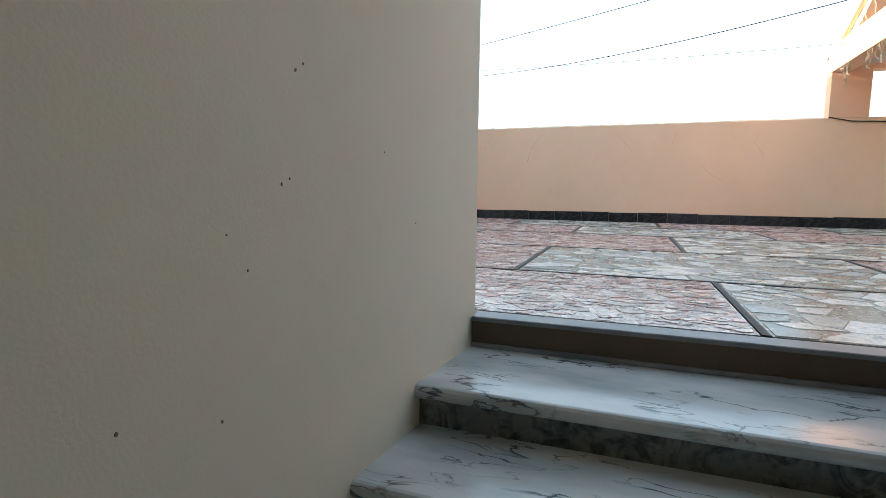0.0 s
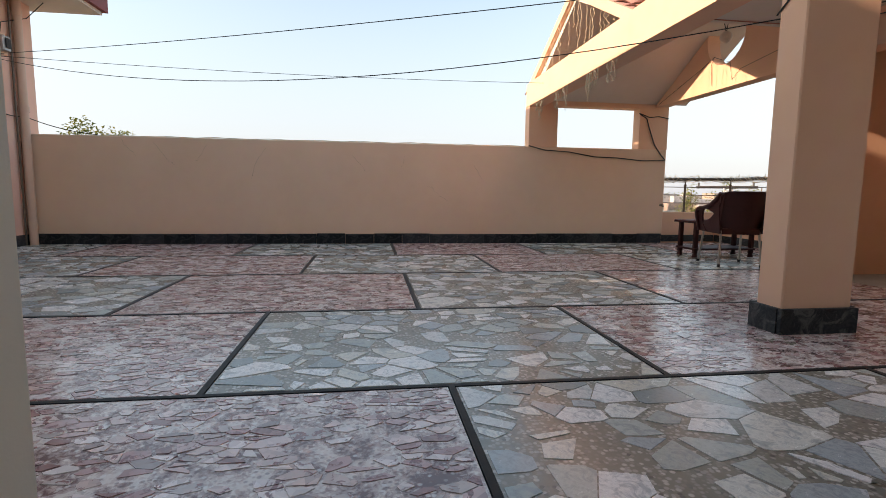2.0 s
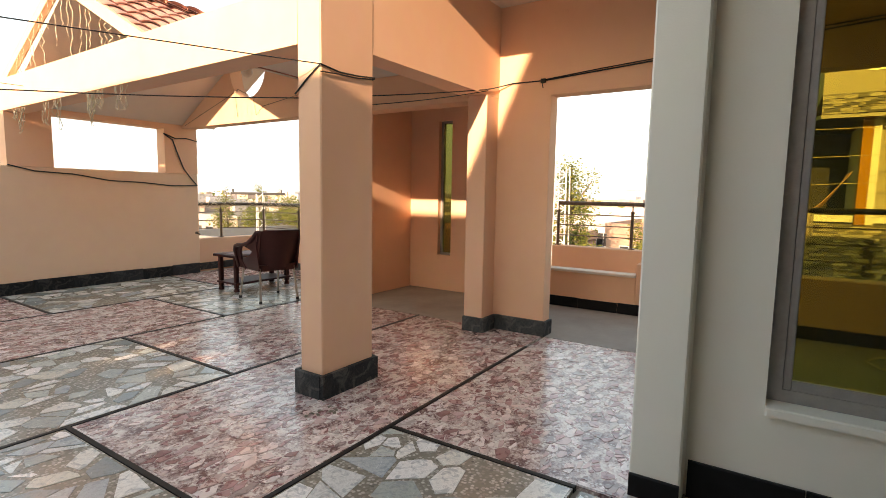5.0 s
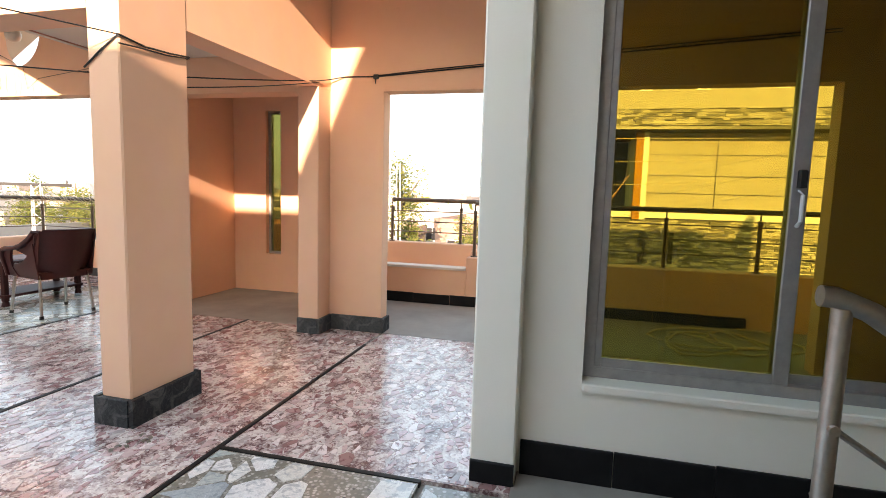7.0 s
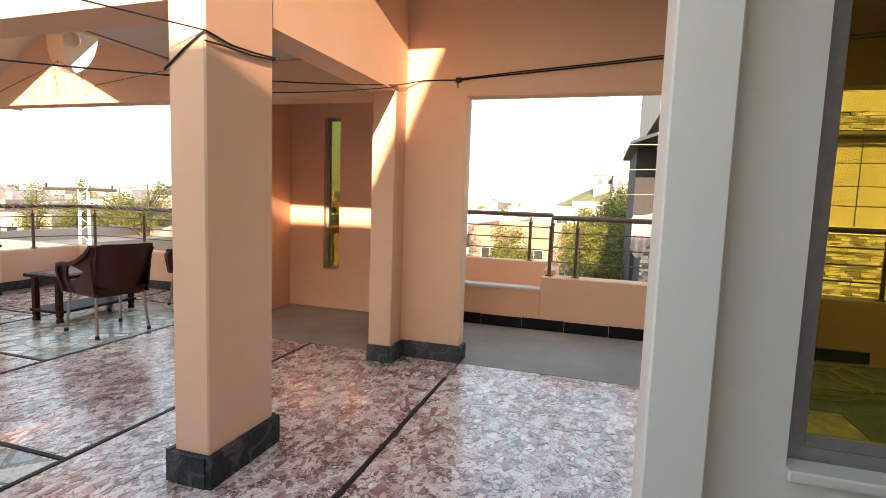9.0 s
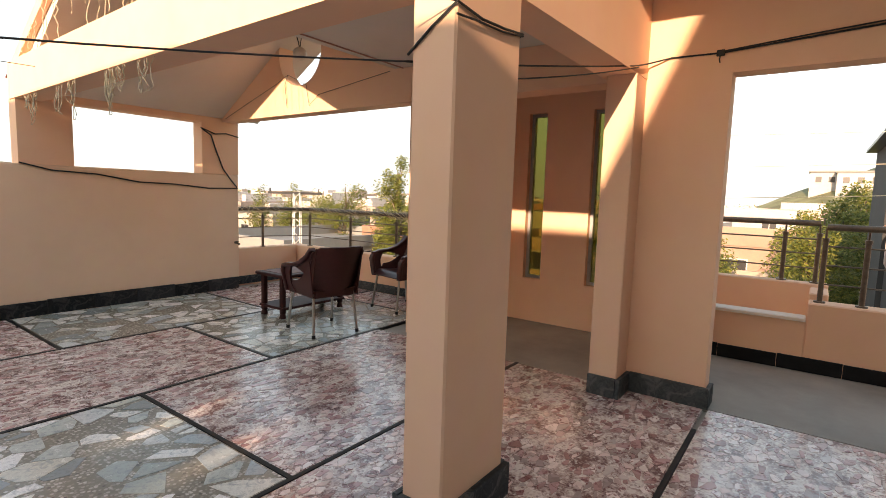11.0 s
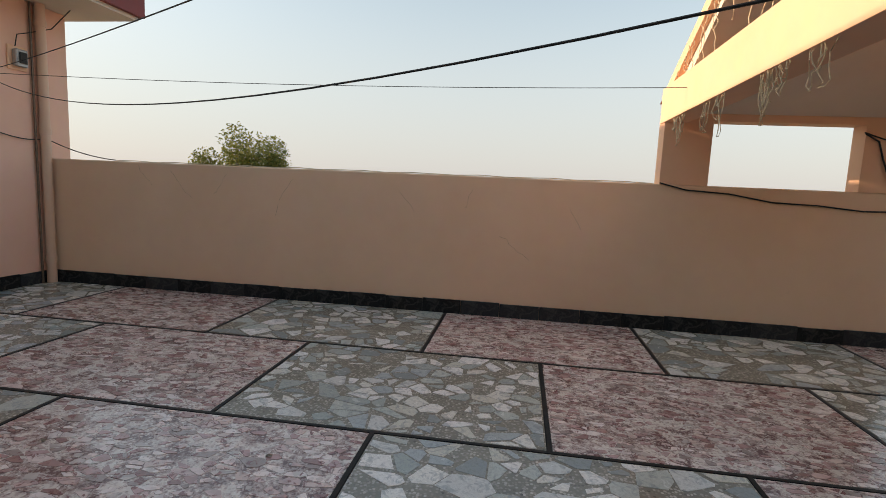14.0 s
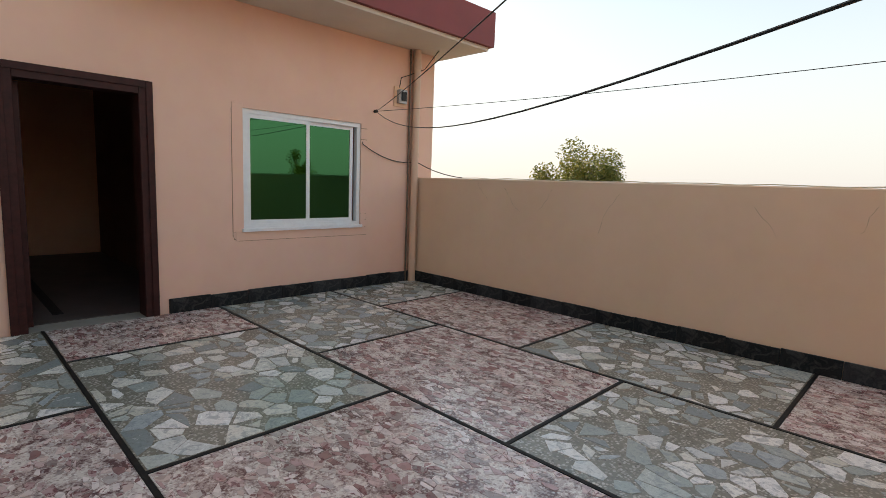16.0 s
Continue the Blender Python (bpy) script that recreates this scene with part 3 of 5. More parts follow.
def skirting(wall, x0, y0, x1, y1, h=0.145, t=0.02, mat=SLATE, face=(0, -1)):
    """Tiles along a line at the foot of a wall; face: the side to which they stand out."""
    ln = math.hypot(x1 - x0, y1 - y0)
    n = max(1, round(ln / TILE_LEN))
    step = ln / n
    ux, uy = (x1 - x0) / ln, (y1 - y0) / ln
    meshes = []
    for var in range(3):
        hh = h + (var - 1) * 0.004
        w = step - 0.004
        gg = Geo()
        c = 0.004
        prof = [(0, 0), (t, 0), (t, hh - c), (t - c, hh), (0, hh)]
        vv = [(px if False else s * w / 2, q, z) for s in (-1, 1) for q, z in prof]
        k = len(prof)
        ff = [tuple(range(k)), tuple(range(2 * k - 1, k - 1, -1))] + [(i, k + i, k + (i + 1) % k, (i + 1) % k) for i in range(k)]
        gg.add(vv, ff)
        meshes.append(gg.mesh("skirting_tile", mat))
    ang = math.atan2(uy, ux)
    flip = -uy * face[0] + ux * face[1] < 0
    for i in range(n):
        cx, cyy = x0 + ux * step * (i + 0.5), y0 + uy * step * (i + 0.5)
        a = ang + (math.pi if flip else 0)
        ob = piece("skirting_tile", meshes[rng.randrange(3)], wall)
        off = rng.uniform(0.0, 0.004)
        ob.matrix_basis = Matrix.Translation((cx + face[0] * off, cyy + face[1] * off, 0.0)) @ Matrix.Rotation(a, 4, "Z")


skirting(wall_parapet, HOUSE_X + 0.02, PARAPET_Y, 4.70, PARAPET_Y, mat=SLATE_DARK)
skirting(wall_house, HOUSE_X, DOOR_Y1 + 0.12, HOUSE_X, PARAPET_Y - 0.02, mat=SLATE_DARK, face=(1, 0))
skirting(wall_house, HOUSE_X, 1.78, HOUSE_X, DOOR_Y0 - 0.12, mat=SLATE_DARK, face=(1, 0))
for x0, y0, x1, y1, fc in ((2.325, 3.355, 2.825, 3.355, (0, -1)), (2.35, 3.355, 2.35, 3.545, (-1, 0)), (2.325, 3.545, 2.825, 3.545, (0, 1)), (2.80, 3.355, 2.80, 3.545, (1, 0))):
    skirting(column, x0, y0, x1, y1, t=0.027, face=fc)
for x0, y0, x1, y1, fc in ((4.24, 3.31, 4.24, 3.50, (-1, 0)), (4.213, 3.31, 4.46, 3.31, (0, -1)), (4.46, 2.79, 4.46, 3.282, (-1, 0)), (4.435, 2.815, 4.61, 2.815, (0, -1))):
    skirting(pier, x0, y0, x1, y1, h=0.13, t=0.025, face=fc)
skirting(wall_low_e, 5.80, -0.5, 5.80, 3.36, h=0.11, t=0.012, mat=BLACKBAND, face=(-1, 0))
skirting(wall_low, 5.80, 5.45, 5.80, 8.64, h=0.11, t=0.012, face=(-1, 0))
skirting(wall_low, 4.74, 8.66, 5.78, 8.66, h=0.11, t=0.012)
skirting(wall_pillar, 2.38, 1.40, 2.38, 1.595, h=0.10, t=0.012, mat=BLACKBAND, face=(-1, 0))
skirting(wall_pillar, 2.5, -0.6, 2.5, 1.39, h=0.16, t=0.015, mat=BLACKBAND, face=(-1, 0))

# chipped spots on the stairwell wall
wall_st = bpy.data.objects["wall_stair_west"]
CHIP = plain("bare_plaster_chip", (0.20, 0.17, 0.13), 0.9, 0, 0.4, 40.0)
for y, z, s in ((0.52, 0.10, 0.010), (0.86, 0.62, 0.012), (0.88, 0.635, 0.009), (0.68, 0.05, 0.008), (0.74, 0.28, 0.007), (0.7, 0.34, 0.006), (0.82, 0.42, 0.009), (0.84, 0.43, 0.008), (0.66, -0.08, 0.007), (1.15, 0.5, 0.006), (0.45, -0.2, 0.007), (1.3, 0.33, 0.005)):
    nn = 7
    s *= 0.3
    rr = [(y + s * rng.uniform(0.5, 1) * math.cos(6.283 * k / nn), z + s * rng.uniform(0.6, 1.4) * math.sin(6.283 * k / nn)) for k in range(nn)]
    wx = -0.51 - 0.0995 * (1.725 - y)
    part("plaster_chip", Geo().plate(rr, wx - 0.004, wx + 0.0015), CHIP, wall_st)

# ---------------------------------------------------------------- windows and door of the house
win = structure("window_1", Geo().box(HOUSE_X - 0.09, HOUSE_X - 0.02, WIN_Y0, WIN_Y0 + 0.05, WIN_Z0, WIN_Z1).box(HOUSE_X - 0.09, HOUSE_X - 0.02, WIN_Y1 - 0.05, WIN_Y1, WIN_Z0, WIN_Z1)
                .box(HOUSE_X - 0.09, HOUSE_X - 0.02, WIN_Y0 + 0.05, WIN_Y1 - 0.05, WIN_Z0, WIN_Z0 + 0.05).box(HOUSE_X - 0.09, HOUSE_X - 0.02, WIN_Y0 + 0.05, WIN_Y1 - 0.05, WIN_Z1 - 0.05, WIN_Z1),
                WHITEALU, "white aluminium sliding window with green mirrored panes", "window")
wm = (WIN_Y0 + WIN_Y1) / 2 + 0.02
for a, b, dx in ((WIN_Y0 + 0.05, wm + 0.03, -0.05), (wm - 0.03, WIN_Y1 - 0.09, -0.078)):
    x1 = HOUSE_X + dx + 0.022
    x0 = HOUSE_X + dx
    sash = part("sash", Geo().box(x0, x1, a, a + 0.045, WIN_Z0 + 0.05, WIN_Z1 - 0.05).box(x0, x1, b - 0.045, b, WIN_Z0 + 0.05, WIN_Z1 - 0.05)
                .box(x0, x1, a + 0.045, b - 0.045, WIN_Z0 + 0.05, WIN_Z0 + 0.095).box(x0, x1, a + 0.045, b - 0.045, WIN_Z1 - 0.095, WIN_Z1 - 0.05), WHITEALU, win)
    part("pane", Geo().box(x0 + 0.008, x0 + 0.013, a + 0.045, b - 0.045, WIN_Z0 + 0.095, WIN_Z1 - 0.095), GREEN_GLASS, sash, "green mirrored glass pane")
part("window_sill", Geo().box(HOUSE_X - 0.02, HOUSE_X + 0.035, WIN_Y0 - 0.02, WIN_Y1 + 0.02, WIN_Z0 - 0.03, WIN_Z0 + 0.005, 0.006), WHITEALU, win)
# raised plaster band round the window
BY0, BY1, BZ0, BZ1 = WIN_Y0 - 0.12, WIN_Y1 + 0.1, WIN_Z0 - 0.13, WIN_Z1 + 0.1
for a, b, c, d in ((BY0, WIN_Y0, BZ0 + 0.1, BZ1 - 0.05), (WIN_Y1, BY1 - 0.03, BZ0 + 0.1, BZ0 + 0.3), (BY0 + 0.03, BY1, BZ0, WIN_Z0 - 0.031)):
    part("plaster_band", Geo().box(HOUSE_X - 0.001, HOUSE_X + 0.008, a, b, c, d, 0.004), HOUSEPAINT, wall_house)

door = structure("door_1", Geo().box(HOUSE_X - 0.2, HOUSE_X + 0.02, DOOR_Y1 - 0.09, DOOR_Y1, 0, DOOR_Z, 0.006).box(HOUSE_X - 0.2, HOUSE_X + 0.02, DOOR_Y0, DOOR_Y0 + 0.09, 0, DOOR_Z, 0.006)
                 .box(HOUSE_X - 0.2, HOUSE_X + 0.02, DOOR_Y0 + 0.09, DOOR_Y1 - 0.09, DOOR_Z - 0.09, DOOR_Z), WOOD, "dark polished wooden door standing open inwards", "door")
part("moulding", Geo().box(HOUSE_X + 0.02, HOUSE_X + 0.035, DOOR_Y1 - 0.03, DOOR_Y1 + 0.03, 0, DOOR_Z + 0.03, 0.005).box(HOUSE_X + 0.02, HOUSE_X + 0.035, DOOR_Y0 - 0.03, DOOR_Y0 + 0.03, 0, DOOR_Z + 0.03, 0.005)
     .box(HOUSE_X + 0.02, HOUSE_X + 0.035, DOOR_Y0 + 0.03, DOOR_Y1 - 0.03, DOOR_Z - 0.03, DOOR_Z + 0.03), WOOD, door)
leaf = part("door_leaf", Geo().box(HOUSE_X - 1.05, HOUSE_X - 0.16, DOOR_Y0 + 0.10, DOOR_Y0 + 0.145, 0.01, DOOR_Z - 0.1, 0.004), WOOD, door)
for z0, z1 in ((0.2, 0.95), (1.1, 2.0)):
    part("raised_panel", Geo().box(HOUSE_X - 0.93, HOUSE_X - 0.28, DOOR_Y0 + 0.145, DOOR_Y0 + 0.158, z0, z1, 0.006), WOOD, leaf)
part("handle", Geo().tube([(HOUSE_X - 0.98, DOOR_Y0 + 0.15, 1.02), (HOUSE_X - 0.98, DOOR_Y0 + 0.2, 1.02), (HOUSE_X - 0.86, DOOR_Y0 + 0.2, 1.02)], 0.011), STEEL, leaf, "steel lever handle", True)

# ---------------------------------------------------------------- yellow glass window beside the stairs
gx0, gx1 = 2.58, 2.66
win2 = structure("window_2", Geo().box(gx0, gx1, W1 - 0.05, W1, WZ0, WZ1).box(gx0, gx1, W0, W0 + 0.05, WZ0, WZ1).box(gx0, gx1, W0 + 0.05, W1 - 0.05, WZ0, WZ0 + 0.05).box(gx0, gx1, W0 + 0.05, W1 - 0.05, WZ1 - 0.05, WZ1),
                 ALU, "grey aluminium sliding window with yellow tinted glass", "window")
for a, b, dx in ((0.33, W1 - 0.05, 0.008), (W0 + 0.05, 0.39, 0.042)):
    x0, x1 = gx0 + dx, gx0 + dx + 0.028
    zb, zt = WZ0 + 0.05, WZ1 - 0.05
    sash = part("sash", Geo().box(x0, x1, a, a + 0.06, zb, zt, 0.003).box(x0, x1, b - 0.03, b, zb, zt, 0.003).box(x0, x1, a + 0.06, b - 0.03, zb, zb + 0.04).box(x0, x1, a + 0.06, b - 0.03, zt - 0.05, zt), ALU, win2)
    pane = part("pane", Geo().box(x0 + 0.011, x0 + 0.016, a + 0.06, b - 0.03, zb + 0.04, zt - 0.05), YELLOW_GLASS, sash, "yellow tinted glass pane")
    pane.visible_shadow = False
latch = part("latch", Geo().box(gx0 - 0.02, gx0 + 0.008, 0.345, 0.375, 1.30, 1.37, 0.006), RUBBER, win2, "black sliding latch")
part("pull", Geo().tube([(gx0 + 0.006, 0.36, 1.29), (gx0 - 0.025, 0.36, 1.27), (gx0 - 0.025, 0.36, 1.17), (gx0 + 0.006, 0.36, 1.15)], 0.008), WHITEALU, win2, "white pull handle", True)
part("window_sill", Geo().box(2.47, 2.58, W0, W1 + 0.0, WZ0 - 0.03, WZ0 + 0.004, 0.006), PALE, win2)

# slit windows of the nook
for i, (a, b) in enumerate(SL):
    w = structure("window_%d" % (3 + i), Geo().box(5.84, 5.90, a, a + 0.03, SZ0, SZ1).box(5.84, 5.90, b - 0.03, b, SZ0, SZ1).box(5.84, 5.90, a + 0.03, b - 0.03, SZ0, SZ0 + 0.03).box(5.84, 5.90, a + 0.03, b - 0.03, SZ1 - 0.03, SZ1),
                  ALU, "tall narrow aluminium slit window with olive glass", "window")
    pn = part("pane", Geo().box(5.865, 5.870, a + 0.03, b - 0.03, SZ0 + 0.03, SZ1 - 0.03), OLIVE_GLASS, w, "olive tinted glass pane")
    pn.visible_shadow = False

# ---------------------------------------------------------------- pipes, lamp and cables on the house corner
pipe = thing("drain_pipe", "peach painted drain pipe down the house corner", "pipe")
part("tube", Geo().tube([(HOUSE_X + 0.075, 8.37, 0.0), (HOUSE_X + 0.075, 8.37, 3.20)], 0.052, 14), PIPE, pipe, "", True)
for z in (0.25, 1.75, 2.95):
    part("collar", Geo().tube([(HOUSE_X + 0.075, 8.37, z), (HOUSE_X + 0.075, 8.37, z + 0.07)], 0.06, 14), PIPE, pipe, "", True)
pipe2 = thing("conduit_pipe", "thin dark conduit beside the drain pipe", "pipe")
part("tube", Geo().tube([(HOUSE_X + 0.03, 8.43, 0.0), (HOUSE_X + 0.03, 8.43, 1.5), (HOUSE_X + 0.035, 8.435, 3.20)], 0.014, 8), BRONZE, pipe2, "", True)
part("tube", Geo().tube([(HOUSE_X + 0.03, 8.29, 0.0), (HOUSE_X + 0.03, 8.29, 3.20)], 0.012, 8), BRONZE, pipe2, "", True)
lamp = thing("wall_lamp", "small square bulkhead lamp on the house wall", "lamp", at=(HOUSE_X, 8.12, 2.55))
part("backplate", Geo().box(0, 0.02, -0.10, 0.12, -0.13, 0.13, 0.006), PEACH, lamp)
part("housing", Geo().box(0.02, 0.09, -0.06, 0.08, -0.09, 0.09, 0.012), ALU, lamp)
part("lens", Geo().box(0.09, 0.105, -0.035, 0.055, -0.06, 0.06, 0.006), RUBBER, lamp, "dark glass lens")


def hang(a, b, sag, n=24):
    a, b = Vector(a), Vector(b)
    return [a.lerp(b, k / n) - Vector((0, 0, 4 * sag * (k / n) * (1 - k / n))) for k in range(n + 1)]


HOOK = (HOUSE_X + 0.05, 7.70, 2.305)
hook = thing("wall_hook", "iron hook in the house wall holding the cables", "hook", at=HOOK)
part("shank", Geo().tube([(-0.05, 0, 0), (0.0, 0, 0), (0.015, 0, 0.02)], 0.008), BRONZE, hook, "", True)
for k in range(4):
    part("wrap", Geo().tube([(0.006 * math.cos(a) - 0.01 * k, 0.016 * math.cos(a), 0.016 * math.sin(a)) for a in [6.283 * i / 10 for i in range(11)]], 0.005, 6), CABLE, hook, "", True)


def cable(label, pts, r=0.006, mat=CABLE):
    ob = part("cable", Geo().tube(pts, r, 6), mat, None, "", True)
    return tagged(ob, label, "cable", "cables over the terrace")


cable("thin black cable stretched from the house to the column", hang(HOOK, (2.345, 3.352, 1.946), 0.05), 0.0032)
cable("thin black cable from the house to the pavilion beam", hang(HOOK, (2.42, 7.75, 2.275), 0.05), 0.003)
cable("thick black cable sagging from the house to the column", hang(HOOK, (2.345, 3.565, 1.778), 0.32), 0.0034)
cable("black cable wound round the column", [(2.345, 3.56, 1.80), (2.343, 3.45, 1.88), (2.344, 3.349, 1.946), (2.50, 3.348, 1.93), (2.66, 3.348, 1.94), (2.806, 3.349, 1.958), (2.807, 3.45, 1.90), (2.806, 3.53, 1.80)], 0.005)
cable("black cable wound round the column", [(2.344, 3.349, 1.905), (2.46, 3.347, 1.915), (2.64, 3.347, 1.925), (2.806, 3.348, 1.95)], 0.004)
cable("black cable from the column to the pier", hang((2.345, 3.565, 1.778), (4.236, 3.302, 2.140), 0.01), 0.0045)
cable("black cable from the column to the pier", hang((2.806, 3.53, 1.80), (4.236, 3.302, 2.130), 0.015), 0.004)
cable("black cable along the lintel over the balcony opening", [(4.234, 3.302, 2.14), (4.40, 3.295, 2.185), (4.452, 3.17, 2.216), (4.452, 2.886, 2.211), (4.452, 2.13, 2.258), (4.452, 1.54, 2.30), (4.452, 0.6, 2.355), (4.452, -0.5, 2.42)], 0.0055)
cable("black cable along the lintel over the balcony opening", [(4.452, 2.886, 2.218), (4.450, 2.4, 2.256), (4.450, 1.9, 2.288), (4.450, 1.3, 2.335), (4.450, 0.4, 2.39), (4.450, -0.5, 2.44)], 0.0045)
knot = thing("cable_clip", "black taped cable clip on the lintel", "cable clip", at=(4.452, 2.886, 2.212))
part("clip", Geo().box(-0.014, 0.008, -0.022, 0.022, -0.018, 0.016, 0.004), RUBBER, knot)
part("tail", Geo().tube([(-0.008, 0.0, -0.01), (-0.01, 0.004, -0.04), (-0.006, 0.0, -0.06)], 0.004, 6), CABLE, knot, "", True)
cable("black cable clipped along the parapet to the town side", [(2.45, 8.44, 1.49), (2.7, 8.438, 1.43), (3.1, 8.438, 1.41), (3.5, 8.438, 1.345), (3.9, 8.438, 1.335), (4.3, 8.438, 1.30), (4.70, 8.438, 1.31)], 0.008)
cable("black cable hanging down the opening frame", [(4.23, 8.44, 2.02), (4.35, 8.438, 1.95), (4.4, 8.438, 1.8), (4.5, 8.438, 1.55), (4.6, 8.438, 1.42), (4.69, 8.438, 1.32)], 0.008)
cable("black cable across the top of the opening frame", [(4.22, 8.44, 2.03), (4.4, 8.438, 1.97), (4.55, 8.438, 1.99), (4.72, 8.438, 1.96)], 0.007)
cable("slack black cable from the window to the conduit", [(HOUSE_X + 0.02, 7.51, 1.90)] + hang((HOUSE_X + 0.02, 7.52, 1.87), (HOUSE_X + 0.03, 8.29, 1.68), 0.06, 8) + hang((HOUSE_X + 0.04, 8.43, 1.70), (-3.6, 8.47, 1.49), 0.04, 8), 0.006)
cable("thin pale cable lying along the parapet top", [(-3.6 + 0.25 * k, 8.48 + 0.015 * math.sin(k * 1.7), 1.487 + 0.006 * math.sin(k * 2.3)) for k in range(25)], 0.005, FAIRY)
cable("black cable from the lamp to the eave", [(HOUSE_X + 0.03, 8.1, 2.67), (HOUSE_X + 0.04, 8.12, 2.8), (HOUSE_X + 0.03, 8.25, 2.85), (HOUSE_X + 0.14, 8.45, 2.95), (HOUSE_X + 0.3, 8.55, 3.19)], 0.006)
tap = thing("wall_tap", "small brass tap at the parapet end", "tap", at=(4.66, 8.45, 0.60))
part("body", Geo().tube([(0, 0, 0), (0.0, -0.06, 0.0), (0.0, -0.10, -0.015)], 0.013, 8), BRONZE, tap, "", True)
part("handle", Geo().box(-0.03, 0.03, -0.055, -0.035, 0.015, 0.025, 0.003), BRONZE, tap)

# hairline cracks in the parapet and scored lines round the house window
CRACK = plain("dark_crack", (0.22, 0.15, 0.10), 0.9, 0, 0.3, 30.0, 0)
for x, z, n, sx in ((-2.9, 1.40, 9, 0.035), (-2.2, 1.38, 8, -0.03), (-1.4, 1.36, 12, -0.03), (-0.2, 1.30, 7, 0.03), (0.6, 1.34, 8, -0.02), (0.9, 0.86, 7, 0.06), (1.6, 1.2, 6, 0.03), (-3.3, 1.44, 7, 0.03)):
    pts = []
    for k in range(n):
        pts.append((x, PARAPET_Y + 0.0005, z))
        x, z = x + sx * rng.uniform(0.2, 1.4), z - rng.uniform(0.01, 0.06)
    part("crack", Geo().tube(pts, 0.0014, 4), CRACK, wall_parapet)
GROOVE = plain("scored_plaster_line", (0.26, 0.16, 0.11), 0.9, 0, 0.2, 30.0, 0)
gx = HOUSE_X + 0.001
c = 0.06
ring = [(BY1, BZ0), (BY0 + c, BZ0), (BY0 + 0.3 * c, BZ0 + 0.3 * c), (BY0, BZ0 + c), (BY0, BZ1 - 0.12), (BY0 + 0.01, BZ1 - 0.07), (BY0 + 0.03, BZ1 - 0.05)]
part("scored_line", Geo().tube([(gx, y, z) for y, z in ring], 0.004, 4), GROOVE, wall_house)
for z in (BZ0 + 0.1, BZ0 + 0.2, BZ0 + 0.28, BZ1 - 0.16, BZ1 - 0.3):
    part("scored_line", Geo().tube([(gx, BY0, z), (gx, WIN_Y0, z)], 0.003, 4), GROOVE, wall_house)
    part("scored_line", Geo().tube([(gx, WIN_Y1, z), (gx, WIN_Y1 + 0.09, z)], 0.003, 4), GROOVE, wall_house)

# ---------------------------------------------------------------- pavilion roof, fairy lights, bulb
roof = tagged(part("roof_gable", Geo().plate([(8.66, EZ + 0.142), (RY, RZ + 0.142), (5.46, EZ + 0.258), (5.46, EZ + 0.276), (RY, RZ + 0.165), (8.66, EZ + 0.16)], 2.49, 5.02), TILE), "gable roof of red clay tiles over the pavilion", "roof", "", "structure")
slope_s = math.atan2(RZ - EZ - 0.02, RY - 5.30)
slope_n = math.atan2(RZ - EZ, 8.66 - RY)
g = Geo()
seg = 6
tw, tl = 0.20, 0.27
prof = [(-tw / 2 + tw * k / seg, 0.028 * math.sin(math.pi * k / seg)) for k in range(seg + 1)]
vv = [(x, yy, z + lift) for yy, lift in ((0, 0.022), (tl, 0.0)) for x, z in prof] + [(x, yy, z + lift - 0.012) for yy, lift in ((0, 0.022), (tl, 0.0)) for x, z in prof]
k7 = seg + 1
ff = [(i, i + 1, k7 + i + 1, k7 + i) for i in range(seg)] + [(2 * k7 + i, 3 * k7 + i, 3 * k7 + i + 1, 2 * k7 + i + 1) for i in range(seg)] + [(i, 2 * k7 + i, 2 * k7 + i + 1, i + 1) for i in range(seg)]
tile_mesh = g.add(vv, ff).mesh("roof_tile", TILE, True)
for side, ang, y0, z0 in ((1, slope_s, 5.47, EZ + 0.135 + 0.25 * math.tan(slope_s)), (-1, slope_n, 8.74, EZ + 0.115)):
    ln = (RY - 5.47 if side > 0 else 8.74 - RY) / math.cos(ang)
    for r in range(int(ln / 0.235) + 1):
        for c in range(13):
            d = r * 0.235
            m = Matrix.Translation((2.56 + c * tw, y0 + side * d * math.cos(ang), z0 + d * math.sin(ang))) @ Matrix.Rotation(0 if side > 0 else math.pi, 4, "Z") @ Matrix.Rotation(ang + rng.uniform(-0.02, 0.02), 4, "X")
            piece("roof_tile", tile_mesh, roof, m)
for k in range(11):
    piece("ridge_tile", tile_mesh, roof, Matrix.Translation((2.47 + k * 0.24, RY, RZ + 0.15)) @ Matrix.Rotation(-math.pi / 2, 4, "Z") @ Matrix.Diagonal((1.1, 1, 1.6, 1)))
# rakes of the gable front
g = Geo()
for sgn, yb, zb in ((1, 8.62, EZ + 0.07), (-1, 5.22, EZ + 0.06)):
    d = Vector((0, RY - yb, RZ - zb + 0.02)).normalized()
    nrm = Vector((0, -d.z, d.y)) * (1 if d.y > 0 else -1)
    a, b = Vector((0, yb, zb + 0.06)), Vector((0, RY, RZ + 0.1))
    g.plate([(p.y, p.z) for p in (a - nrm * 0.05, b - nrm * 0.05, b + nrm * 0.055, a + nrm * 0.055)], 2.445, 2.503)
structure("trim_rake", g, PEACH, "peach raking boards of the gable front", "trim")
fl = thing("fairy_lights", "tangled strings of pale fairy lights hanging from the gable", "fairy lights")
